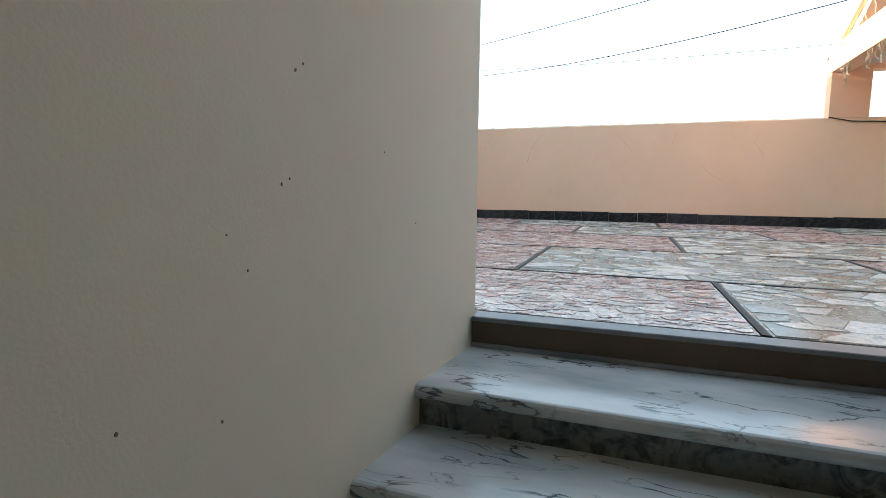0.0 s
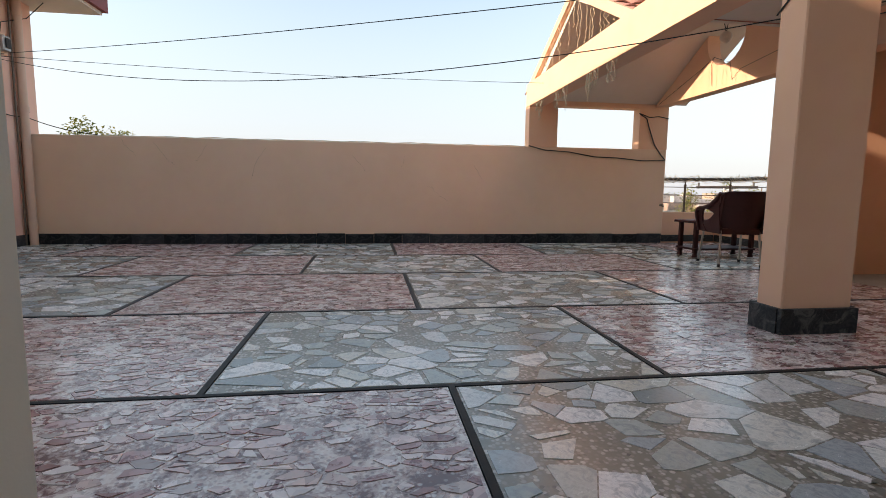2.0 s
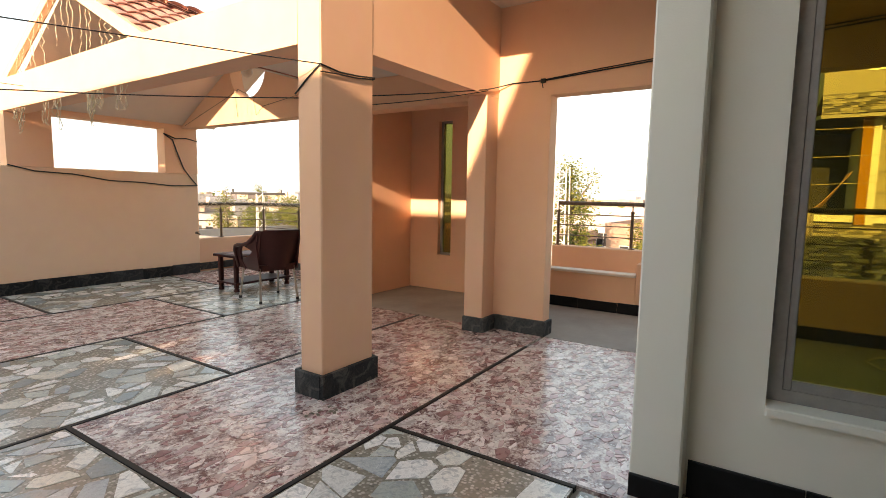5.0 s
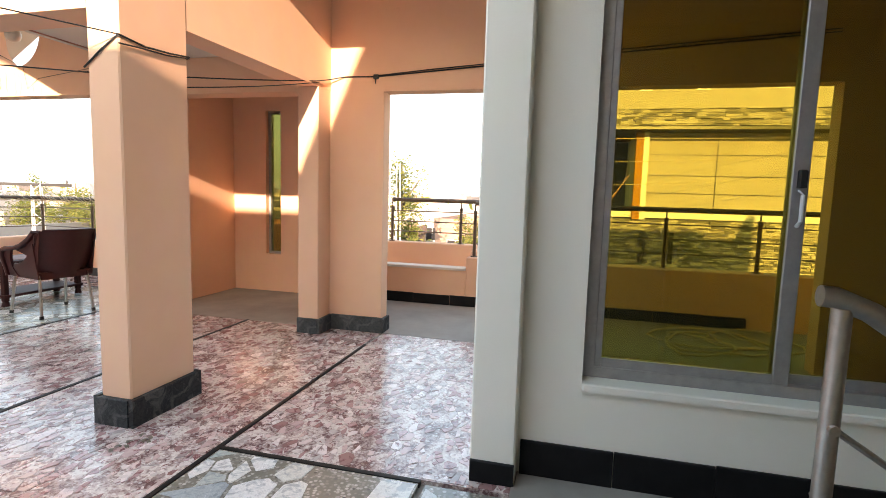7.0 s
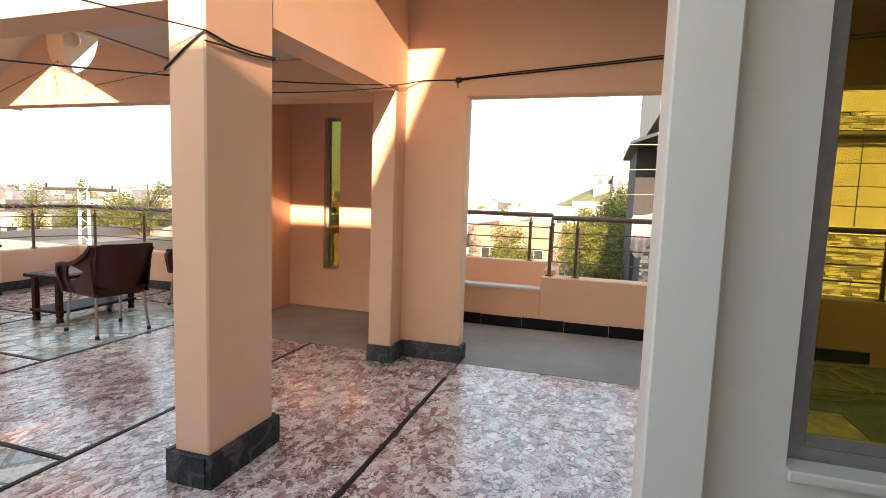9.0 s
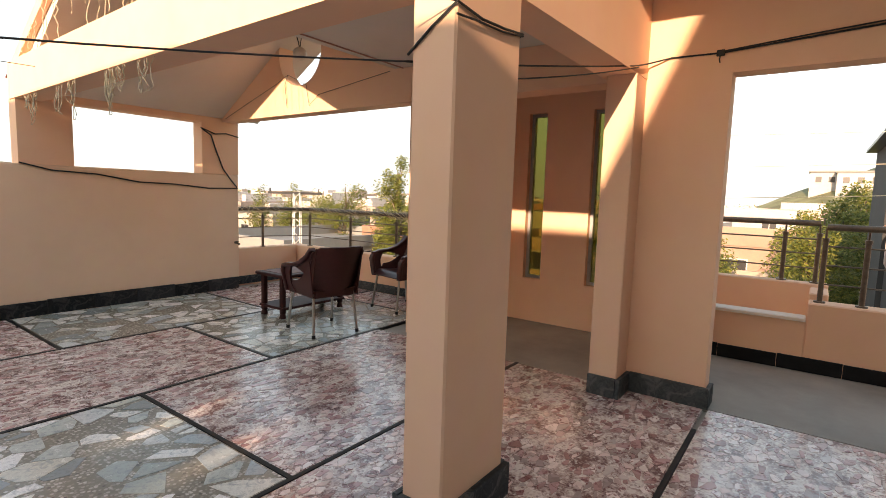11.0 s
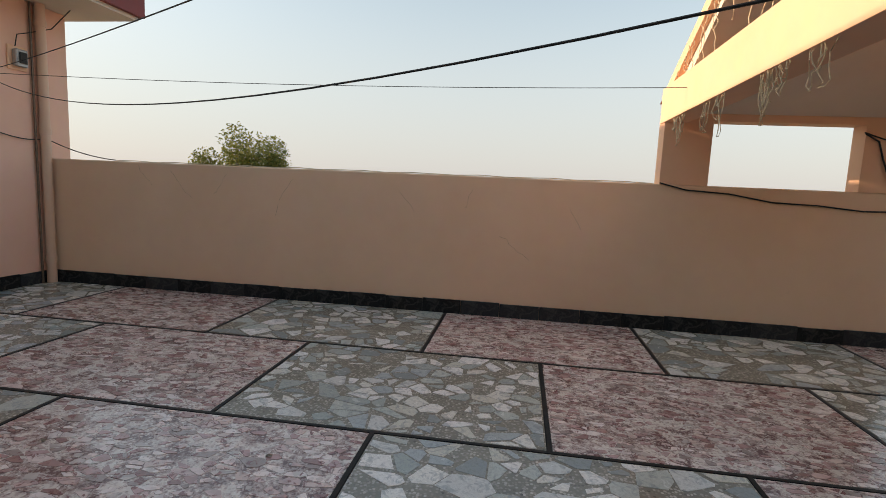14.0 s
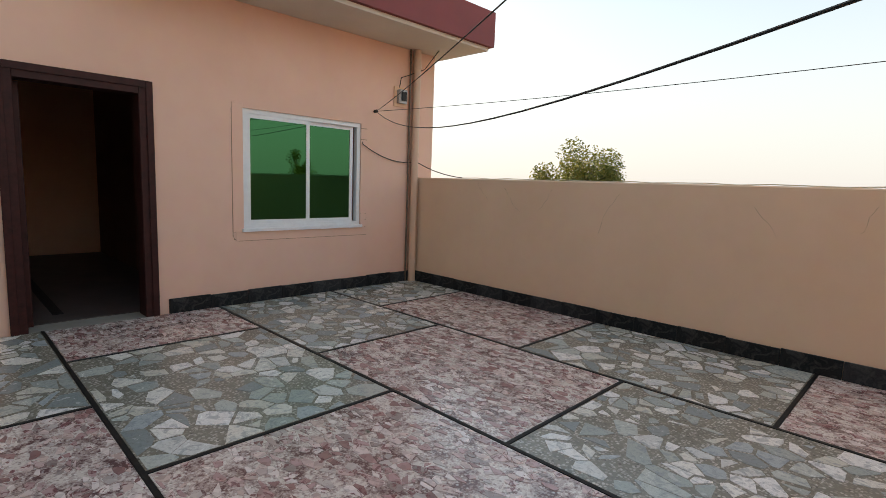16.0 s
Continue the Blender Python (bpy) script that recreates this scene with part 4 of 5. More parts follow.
for k in range(20):
    y = 5.75 + k * 0.122 + rng.uniform(-0.05, 0.05)
    top = RZ - abs(y - RY) * 0.5 + 0.02
    bot = max(2.425, top - rng.uniform(0.25, 0.75))
    n = 9
    x = 2.437
    pts = [(x + rng.uniform(-0.012, 0.012), y + rng.uniform(-0.018, 0.018), top + (bot - top) * i / n) for i in range(n + 1)]
    part("string", Geo().tube(pts, 0.0032, 5), FAIRY, fl, "", True)
for k in range(22):
    y = rng.choice((5.75, 6.1, 6.9, 7.2, 7.9, 8.2)) + rng.uniform(-0.14, 0.14)
    x = 2.36 + (BX1 - BX0) * (y - 3.36) / 5.1
    n = 9
    dp = rng.uniform(0.1, 0.33)
    pts = [(x + rng.uniform(-0.01, 0.02), y + 0.1 * i / n + rng.uniform(-0.02, 0.02), 2.10 - dp * math.sin(math.pi * i / n)) for i in range(n + 1)]
    part("string", Geo().tube(pts, 0.0032, 5), FAIRY, fl, "", True)
bulb = thing("pendant_bulb", "frosted globe bulb hanging on twisted wires in the gable", "lamp", at=(4.42, 6.82, 2.72))
bm = bmesh.new()
bmesh.ops.create_uvsphere(bm, u_segments=16, v_segments=10, radius=0.072)
me = bpy.data.meshes.new("globe")
bm.to_mesh(me)
bm.free()
me.materials.append(plain("frosted_globe", (0.62, 0.56, 0.48), 0.35, 0, 0.1, 20.0, 0))
me.polygons.foreach_set("use_smooth", [True] * len(me.polygons))
ob = new("globe", me)
ob.parent = bulb
part("wire", Geo().tube([(0, 0, 0.05), (0.0, 0.03, 0.14), (0.0, 0.08, 0.24)], 0.005, 6), CABLE, bulb, "", True)
part("wire", Geo().tube([(0, 0, 0.05), (0.0, -0.02, 0.14), (0.0, -0.04, 0.22)], 0.005, 6), CABLE, bulb, "", True)
cable("loose brown wires over the pediment", [(4.49, 8.35, 2.16), (4.49, 7.9, 2.3), (4.49, 7.3, 2.48), (4.48, 7.1, 2.55), (4.48, 7.15, 2.45), (4.485, 7.12, 2.2)], 0.003, BRONZE)
cable("loose brown wires over the pediment", [(4.48, 7.1, 2.55), (4.485, 6.8, 2.42), (4.485, 6.75, 2.2), (4.485, 6.6, 2.3), (4.48, 5.6, 2.42)], 0.003, BRONZE)

# ---------------------------------------------------------------- railings
def railing(label, posts, z0, ztop, bars, group):
    ob = thing("railing", label, "railing", group)
    for x, y in posts:
        p = part("post", Geo().tube([(x, y, z0), (x, y, ztop - 0.10)], 0.019, 10), BRONZE, ob, "", True)
        part("collar", Geo().tube([(x, y, ztop - 0.115), (x, y, ztop - 0.10), (x, y, ztop - 0.085)], 0.024, 10), BRONZE, p, "", True)
        part("neck", Geo().tube([(x, y, ztop - 0.10), (x, y, ztop - 0.01)], 0.008, 8), BRONZE, p, "", True)
        part("foot", Geo().tube([(x, y, z0), (x, y, z0 + 0.012)], 0.04, 12), BRONZE, p)
    for (xa, ya), (xb, yb) in zip(posts, posts[1:]):
        part("handrail", Geo().tube([(xa, ya, ztop), (xb, yb, ztop)], 0.026, 10), BRONZE, ob, "", True)
        for z in bars:
            part("bar", Geo().tube([(xa, ya, z), (xb, yb, z)], 0.0065, 8), BRONZE, ob, "", True)
    return ob


railing("steel railing with thin bars on the low wall", [(4.80, 8.72), (5.26, 8.72), (5.86, 8.42), (5.86, 7.55), (5.86, 6.70), (5.86, 5.86), (5.86, 5.45)], 0.49, 1.03, (0.64, 0.77, 0.90), "terrace railings")
railing("brown steel railing on the balcony wall", [(5.90, 2.26), (5.90, 2.0), (5.90, 1.14), (5.90, 0.28), (5.90, -0.58), (5.90, -1.44), (5.90, -2.3)], 0.55, 1.15, (0.70, 0.85, 1.0), "terrace railings")
railing("brown steel railing on the outer planter wall", [(6.49, 2.30), (6.49, 2.55), (6.49, 3.45)], 0.63, 1.16, (0.76, 0.89, 1.02), "terrace railings")
for k in range(8):
    pts = []
    for i in range(60):
        t = i / 59
        if t < 0.32:
            x, y = 4.8 + (5.86 - 4.8) * t / 0.32, 8.72 - 0.30 * max(0, (t - 0.14) / 0.18)
        else:
            x, y = 5.86, 8.42 - (8.42 - 5.45) * (t - 0.32) / 0.68
        a = i * 1.3 + k * 2.0
        pts.append((x + 0.04 * math.cos(a), y + 0.04 * math.sin(a * 0.7), 1.035 + 0.045 * math.sin(a) + rng.uniform(-0.03, 0.025)))
    if k == 0:
        wrap = thing("fairy_light_string", "pale fairy lights wound along the handrail", "fairy lights")
    part("string", Geo().tube(pts, 0.0038, 5), FAIRY, wrap, "", True)

hand = thing("stair_railing", "polished steel stair railing with round handrail", "railing")
part("post", Geo().tube([(1.58, 0.635, 0.004), (1.58, 0.635, 1.01)], 0.021, 12), STEEL, hand, "", True)
part("handrail", Geo().tube([(1.58, 0.680, 1.035), (1.58, 0.65, 1.033), (1.58, 0.58, 1.005), (1.58, 0.38, 0.87), (1.58, -0.90, 0.07)], 0.024, 14), STEEL, hand, "", True)
part("post", Geo().tube([(1.58, -0.80, -0.9), (1.58, -0.80, 0.07)], 0.021, 12), STEEL, hand, "", True)
for z in (0.2, 0.38, 0.56, 0.74):
    part("bar", Geo().tube([(1.58, 0.635, z), (1.58, -0.80, z - 0.92)], 0.008, 8), STEEL, hand, "", True)
    part("clip", Geo().tube([(1.55, 0.635, z), (1.61, 0.635, z)], 0.012, 8), STEEL, hand, "", True)

loops = []
for k in range(70):
    a = k * 0.42
    rad = 0.34 + 0.12 * math.sin(k * 0.31) + 0.05 * math.sin(k * 1.3)
    loops.append((5.05 + rad * math.cos(a) + 0.004 * k, -0.15 + 0.9 * rad * math.sin(a) + 0.3 * math.sin(k * 0.11), 0.010 + 0.006 * (k % 3)))
tagged(part("hose", Geo().tube(loops, 0.009, 6), FAIRY, None, "", True), "thin pale hose lying in loose loops on the cement", "hose")

# ---------------------------------------------------------------- chairs and table
def sheet(fn, nu, nv, t):
    """A curved sheet of thickness t over u, v in 0..1."""
    gg = Geo()
    P = [[Vector(fn(i / nu, j / nv)) for i in range(nu + 1)] for j in range(nv + 1)]
    front, back = [], []
    for j in range(nv + 1):
        for i in range(nu + 1):
            du = P[j][min(i + 1, nu)] - P[j][max(i - 1, 0)]
            dv = P[min(j + 1, nv)][i] - P[max(j - 1, 0)][i]
            nn = du.cross(dv).normalized()
            front.append(P[j][i] + nn * t / 2)
            back.append(P[j][i] - nn * t / 2)
    w = nu + 1
    K = len(front)
    f = []
    for j in range(nv):
        for i in range(nu):
            a, b, c, d = j * w + i, j * w + i + 1, (j + 1) * w + i + 1, (j + 1) * w + i
            f += [(a, b, c, d), (K + d, K + c, K + b, K + a)]
    rim = [i for i in range(w)] + [j * w + nu for j in range(1, nv + 1)] + [nv * w + i for i in range(nu - 1, -1, -1)] + [j * w for j in range(nv - 1, 0, -1)]
    for a, b in zip(rim, rim[1:] + rim[:1]):
        f.append((a, K + a, K + b, b))
    return gg.add(front + back, f)


def band(pts, wide, thick):
    """A flat rounded band along points, wide across x."""
    gg = Geo()
    pts = [Vector(p) for p in pts]
    rings = []
    for k, p in enumerate(pts):
        d = (pts[min(k + 1, len(pts) - 1)] - pts[max(k - 1, 0)]).normalized()
        s = Vector((1, 0, 0))
        u = s.cross(d).normalized()
        rings.append([p + s * (wide / 2 * a) + u * (thick / 2 * b) for a, b in ((-1, -0.4), (-0.8, -1), (0.8, -1), (1, -0.4), (1, 0.4), (0.8, 1), (-0.8, 1), (-1, 0.4))])
    n = 8
    f = [(k * n + i, k * n + (i + 1) % n, (k + 1) * n + (i + 1) % n, (k + 1) * n + i) for k in range(len(pts) - 1) for i in range(n)]
    m = len(pts) - 1
    f += [tuple(range(n - 1, -1, -1)), tuple(m * n + i for i in range(n))]
    return gg.add([q for r in rings for q in r], f)


def chair(label, at, turn):
    ob = thing("plastic_chair", label, "chair", "chairs round the low table", at, turn)
    part("seat", sheet(lambda u, v: (0.44 * (u - 0.5) * (1 + 0.1 * v), -0.22 + 0.46 * v, 0.415 - 0.02 * math.sin(math.pi * u) * math.sin(math.pi * v) + 0.02 * v - (0.05 * max(0, v - 0.85) / 0.15)), 12, 12, 0.014), PLASTIC, ob, "", True)
    part("apron", Geo().box(-0.20, 0.20, -0.215, -0.195, 0.355, 0.41, 0.006).box(-0.22, -0.20, -0.2, 0.2, 0.36, 0.405, 0.006).box(0.20, 0.22, -0.2, 0.2, 0.36, 0.405, 0.006), PLASTIC, ob)

    def back(u, v):
        s = 2 * u - 1
        half = 0.212 + 0.055 * v ** 1.5 + 0.02 * math.sin(math.pi * min(1, v * 1.2))
        top = 0.435 - 0.05 * max(0, abs(s) - 0.75) / 0.25
        return (half * s, -0.225 - 0.13 * v ** 1.2 + 0.085 * s * s, 0.385 + top * v)
    part("backrest", sheet(back, 16, 12, 0.013), PLASTIC, ob, "", True)
    for s in (-1, 1):
        part("arm", band([(s * 0.235, -0.235, 0.80), (s * 0.255, -0.19, 0.735), (s * 0.275, -0.10, 0.672), (s * 0.287, 0.0, 0.643), (s * 0.29, 0.12, 0.635), (s * 0.286, 0.205, 0.615), (s * 0.277, 0.24, 0.56), (s * 0.258, 0.235, 0.47), (s * 0.24, 0.225, 0.37)], 0.066, 0.036), PLASTIC, ob, "", True)
        part("wing", sheet(lambda u, v, s=s: (s * (0.232 + 0.05 * u), -0.245 + 0.27 * u - 0.06 * v * (1 - u), (0.50 + 0.13 * u ** 0.6) * (1 - v) + (0.812 - 0.17 * u ** 0.75) * v), 10, 6, 0.012), PLASTIC, ob, "", True)
        part("arm_post", sheet(lambda u, v, s=s: (s * (0.236 + 0.046 * v), 0.235 - (0.10 + 0.07 * (2 * v - 1) ** 2) * u, 0.37 + 0.262 * v), 6, 8, 0.022), PLASTIC, ob, "", True)
        part("side_panel", sheet(lambda u, v, s=s: (s * (0.225 + 0.035 * v), -0.235 + (0.45 - 0.16 * v * (1 - 0.2 * u)) * u, 0.365 + 0.13 * v + 0.20 * v * (1 - u) ** 2.2), 10, 5, 0.012), PLASTIC, ob, "", True)
    for x, y in ((-0.2, -0.19), (0.2, -0.19), (-0.21, 0.2), (0.21, 0.2)):
        fx, fy = x * 1.12, y * 1.27
        lg = part("leg", Geo().tube([(x, y, 0.39), (fx, fy, 0.0)], 0.0125, 10), STEEL, ob, "bright steel tube leg", True)
        part("rubber_foot", Geo().tube([(fx + (x - fx) * 0.075, fy + (y - fy) * 0.075, 0.03), (fx, fy, 0.0)], 0.017, 10), RUBBER, lg, "", True)
    return ob


chair("maroon plastic armchair on steel legs, back to the terrace", (4.07, 6.02, 0), -12)
chair("maroon plastic armchair on steel legs, turned towards the low table", (5.30, 6.10, 0), 78)

table = thing("low_table", "dark red wooden low table with a lower shelf", "table", at=(4.46, 6.80, 0))
part("tabletop", Geo().box(-0.44, 0.44, -0.24, 0.24, 0.425, 0.455, 0.008), WOOD, table)
part("inlay", Geo().box(-0.37, 0.37, -0.17, 0.17, 0.455, 0.459), plain("pale_table_inlay", (0.17, 0.065, 0.05), 0.6, 0, 0.3, 6.0, 0), table, "pale marbled top inlay")
part("shelf", Geo().box(-0.42, 0.42, -0.20, 0.20, 0.09, 0.115, 0.006), WOOD, table)
for x in (-0.385, 0.385):
    for y in (-0.155, 0.155):
        lg = part("leg", Geo().box(x - 0.024, x + 0.024, y - 0.024, y + 0.024, 0.05, 0.426, 0.004), WOOD, table)
        part("foot", Geo().tube([(x, y, 0.05), (x, y, 0.035), (x, y, 0.0)], 0.022, 10, 0.036), WOOD, lg, "", True)

# ---------------------------------------------------------------- ground, neighbour house, town and trees
GROUND_Z = -7.2
EARTH = plain("dry_earth_ground", (0.30, 0.26, 0.19), 0.9, 0, 0.35, 0.05, 0.2)
g = Geo()
g.add([(-3000, -3000, GROUND_Z), (3000, -3000, GROUND_Z), (3000, 3000, GROUND_Z), (-3000, 3000, GROUND_Z)], [(0, 1, 2, 3)])
structure("ground", g, EARTH, "dusty open ground between the houses", "ground")

LEDGE = stone("ledge_stone", [(0.10, 0.095, 0.085), (0.30, 0.27, 0.23), (0.52, 0.48, 0.42), (0.16, 0.15, 0.13), (0.40, 0.37, 0.32)], 7.0, 0.8, "island")
PALEWALL = paint("pale_render", (0.46, 0.42, 0.36), (0.40, 0.365, 0.31))
# near-black grey holds the shade of the neighbour's balcony recess
GREYWALL = paint("darkened_grey_render", (0.045, 0.045, 0.045), (0.035, 0.035, 0.035))
OCHRE = paint("ochre_paint", (0.42, 0.19, 0.04), (0.38, 0.17, 0.035))
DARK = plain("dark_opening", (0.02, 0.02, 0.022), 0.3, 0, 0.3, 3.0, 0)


def ledgestone(gg, x, y0, y1, z0, z1, seed):
    """Courses of split stone standing out unevenly from a face at x."""
    r = random.Random(seed)
    z = z0
    while z < z1 - 0.02:
        h = r.choice((0.04, 0.055, 0.07, 0.10))
        h = min(h, z1 - z)
        y = y0
        while y < y1 - 0.03:
            w = min(r.uniform(0.10, 0.42), y1 - y)
            gg.box(x - r.uniform(0.01, 0.09), x + 0.05, y, y + w - 0.008, z, z + h - 0.008)
            y += w
        z += h
    return gg


FX = 19.2
nb = thing("neighbour_house", "large rendered house with split-stone bands and deep balcony", "house")
part("wall", Geo().box(FX + 0.0, FX + 9, -14, -0.85, GROUND_Z, 3.6), PALEWALL, nb)
part("recess_wall", Geo().box(FX + 3.2, FX + 9, -0.85, 0.6, GROUND_Z, 3.6), GREYWALL, nb, "balcony recess wall, its shade put into the colour")
part("wall", Geo().box(FX - 1.0, FX + 9, -14, 0.24, 4.2, 6.6), PALEWALL, nb, "pale upper storey wall")
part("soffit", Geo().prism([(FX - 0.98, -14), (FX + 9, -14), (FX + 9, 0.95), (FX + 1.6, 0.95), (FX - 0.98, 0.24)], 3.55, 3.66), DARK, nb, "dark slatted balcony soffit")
part("stone_band", ledgestone(Geo(), FX - 1.0, -14, 0.24, 3.66, 4.2, 3), LEDGE, nb, "split-stone band")
part("stone_base", ledgestone(Geo(), FX - 0.06, -14, 0.45, -3.2, 0.62, 4), LEDGE, nb, "split-stone base wall")
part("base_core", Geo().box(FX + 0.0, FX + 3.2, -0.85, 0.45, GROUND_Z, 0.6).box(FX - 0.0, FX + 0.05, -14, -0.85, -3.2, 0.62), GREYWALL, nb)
part("column", Geo().box(FX - 0.3, FX, -1.02, -0.78, 0.6, 3.55, 0.01), OCHRE, nb, "ochre painted column")
part("column", Geo().box(FX - 0.3, FX - 0.02, -1.2, -1.02, 0.6, 3.55, 0.01), WHITEALU, nb, "white column strip")
part("ledge", Geo().box(FX - 0.14, FX + 0.1, -14, 0.5, 0.66, 0.86, 0.01), WHITEALU, nb, "white balcony ledge")
for z in (1.5, 2.1, 2.8):
    part("groove", Geo().box(FX - 0.012, FX - 0.004, -14, -1.25, z, z + 0.03), DARK, nb, "shadow groove in the render")
for y in (-3.4, -5.6, -8.0, -10.4):
    part("groove", Geo().box(FX - 0.012, FX - 0.004, y, y + 0.03, 0.9, 3.5), DARK, nb, "shadow groove in the render")
for y in (-0.7, -2.4, -4.6, -7.0):
    w = part("window", Geo().box(FX - 1.03, FX - 0.99, y - 0.4, y, 4.75, 5.9), ALU, nb)
    part("pane", Geo().box(FX - 1.045, FX - 1.032, y - 0.34, y - 0.06, 4.81, 5.84), DARK, w)
for y in (-1.3, -2.2):
    part("slot", Geo().box(FX - 0.14, FX - 0.10, y, y + 0.22, -0.9, 0.2), DARK, nb, "dark slot in the stone base")
cloth = tagged(part("cloth", sheet(lambda u, v: (FX + 0.1 + 0.3 * v + 0.06 * math.sin(9 * u + 3 * v), 0.72 - 1.40 * u + 0.12 * v, 0.92 + 1.25 * u ** 2.1 - (0.10 + 0.42 * (1 - u) * u * 2.2) * v + 0.03 * math.sin(11 * u)), 22, 10, 0.02), paint("reddish_cloth", (0.66, 0.40, 0.30), (0.46, 0.27, 0.22)), None, "", True), "pale reddish cloth slung from the balcony column", "cloth")
cloth2 = tagged(part("cloth", sheet(lambda u, v: (FX - 0.2 + 0.07 * math.sin(17 * u) * (0.4 + v), 0.78 - 0.62 * u, 0.98 - (1.15 + 0.3 * math.sin(4 * u)) * v), 28, 8, 0.02), paint("grey_cloth", (0.42, 0.37, 0.36), (0.24, 0.21, 0.21)), None, "", True), "grey cloth hanging in folds over the balcony edge", "cloth")
for z in (2.9, 2.3, 1.7):
    cable("thin service wire in front of the neighbour house", hang((12.0, 4.5 - 0.2 * z, z - 0.3), (18.2, -6, z + 0.4), 0.05), 0.007, FAIRY)

HOUSE_COLS = [(0.36, 0.31, 0.25), (0.32, 0.15, 0.10), (0.40, 0.36, 0.31), (0.24, 0.235, 0.22), (0.36, 0.24, 0.18), (0.46, 0.43, 0.40)]
HOUSE_MATS = [paint("town_render_%s" % n, c, tuple(v * 0.85 for v in c)) for n, c in zip(("sand", "brick", "cream", "grey", "rose", "white"), HOUSE_COLS)]


def town_house(x, y, w, d, top, mat, storeys, label, group="town houses"):
    ob = thing("town_house", label, "house", group, (x, y, GROUND_Z))
    h = top - GROUND_Z
    part("wall", Geo().box(-w / 2, w / 2, -d / 2, d / 2, 0, h), mat, ob)
    p = 0.7
    part("roof_parapet", Geo().box(-w / 2 - 0.1, w / 2 + 0.1, -d / 2 - 0.1, -d / 2 + 0.15, h, h + p).box(-w / 2 - 0.1, -w / 2 + 0.15, -d / 2 + 0.15, d / 2 + 0.1, h, h + p)
         .box(w / 2 - 0.15, w / 2 + 0.1, -d / 2 + 0.15, d / 2 + 0.1, h, h + p).box(-w / 2 + 0.15, w / 2 - 0.15, d / 2 - 0.15, d / 2 + 0.1, h, h + p), mat, ob)
    sh = h / storeys
    for s in range(storeys):
        z = s * sh + 1.0
        for k in range(max(2, int(d / 3))):
            yy = -d / 2 + (k + 0.5) * d / max(2, int(d / 3))
            wn2 = part("window", Geo().box(-w / 2 - 0.05, -w / 2, yy - 0.65, yy + 0.65, z, z + 1.3), ALU, ob)
            part("pane", Geo().box(-w / 2 - 0.065, -w / 2 - 0.051, yy - 0.58, yy - 0.03, z + 0.07, z + 1.23).box(-w / 2 - 0.065, -w / 2 - 0.051, yy + 0.03, yy + 0.58, z + 0.07, z + 1.23), DARK, wn2)
        for k in range(max(2, int(w / 3.5))):
            xx = -w / 2 + (k + 0.5) * w / max(2, int(w / 3.5))
            wn2 = part("window", Geo().box(xx - 0.65, xx + 0.65, -d / 2 - 0.05, -d / 2, z, z + 1.3), ALU, ob)
            part("pane", Geo().box(xx - 0.58, xx + 0.58, -d / 2 - 0.065, -d / 2 - 0.051, z + 0.07, z + 1.23), DARK, wn2)
    return ob


# nearer houses on the town side
for x, y, w, d, top, mi, st, lab in (
        (24, 30, 12, 9, -1.6, 3, 2, "grey concrete house with a wide flat roof"),
        (31, 24, 9, 8, -1.2, 1, 2, "brick red house with barred windows"),
        (38, 18, 10, 9, -1.6, 4, 2, "rose rendered house with a flat roof"),
        (46, 33, 12, 9, -0.9, 2, 2, "cream house with a roof parapet"),
        (40, 6, 10, 9, -0.6, 4, 2, "rose rendered house with a flat roof"),
        (30, 5.5, 8, 6, -2.6, 0, 2, "sand coloured low house"),
        (52, 14, 10, 10, -0.6, 5, 2, "white house with a flat roof"),
        (58, 26, 9, 9, -0.4, 0, 2, "sand coloured house with a flat roof"),
        (64, 8, 10, 8, 0.6, 5, 3, "white rendered three-storey town house"),
        (60, 44, 12, 9, -0.4, 5, 2, "white house with a flat roof"),
        (36, 48, 12, 9, -1.2, 2, 2, "cream house with a roof parapet"),
        (72, 36, 10, 10, 0.2, 1, 3, "brick red three-storey house"),
        (20, 46, 10, 9, -1.8, 0, 2, "sand coloured house with a flat roof")):
    town_house(x, y, w, d, top - 0.5, HOUSE_MATS[mi], st, lab)

# the farther town, too many to count
r2 = random.Random(21)
FARTOWN = stone("far_town_render", [(0.42, 0.38, 0.34), (0.30, 0.23, 0.19), (0.50, 0.47, 0.45), (0.36, 0.28, 0.23), (0.40, 0.38, 0.36)], 0.3, 0.9, "island", vein_amount=0.1, fine=2.0)
g = Geo()
gw = Geo()
for k in range(900):
    a = radians(r2.uniform(-12, 80))
    dist = 80 * (1 + 9 * r2.random() ** 1.3)
    x, y = dist * math.cos(a), dist * math.sin(a)
    w, d, h = r2.uniform(7, 14), r2.uniform(7, 13), r2.uniform(4.4, 7.2) + (r2.random() < 0.12) * 1.2
    z0 = GROUND_Z
    g.box(x - w / 2, x + w / 2, y - d / 2, y + d / 2, z0, z0 + h)
    g.box(x - w / 4, x + w / 6, y - d / 4, y + d / 4, z0 + h, z0 + h + r2.uniform(0.5, 1.6))
    for s in range(2):
        for q in range(3):
            yy = y - d / 2 + (q + 0.5) * d / 3
            gw.box(x - w / 2 - 0.06, x - w / 2 - 0.02, yy - 0.6, yy + 0.6, z0 + 1 + 3 * s, z0 + 2.4 + 3 * s)
tagged(part("far_town", g, FARTOWN), "pale flat-roofed houses of the hazy town", "town", "", "stuff")
tagged(part("far_town_windows", gw, DARK), "dark windows of the hazy town houses", "windows", "", "stuff")

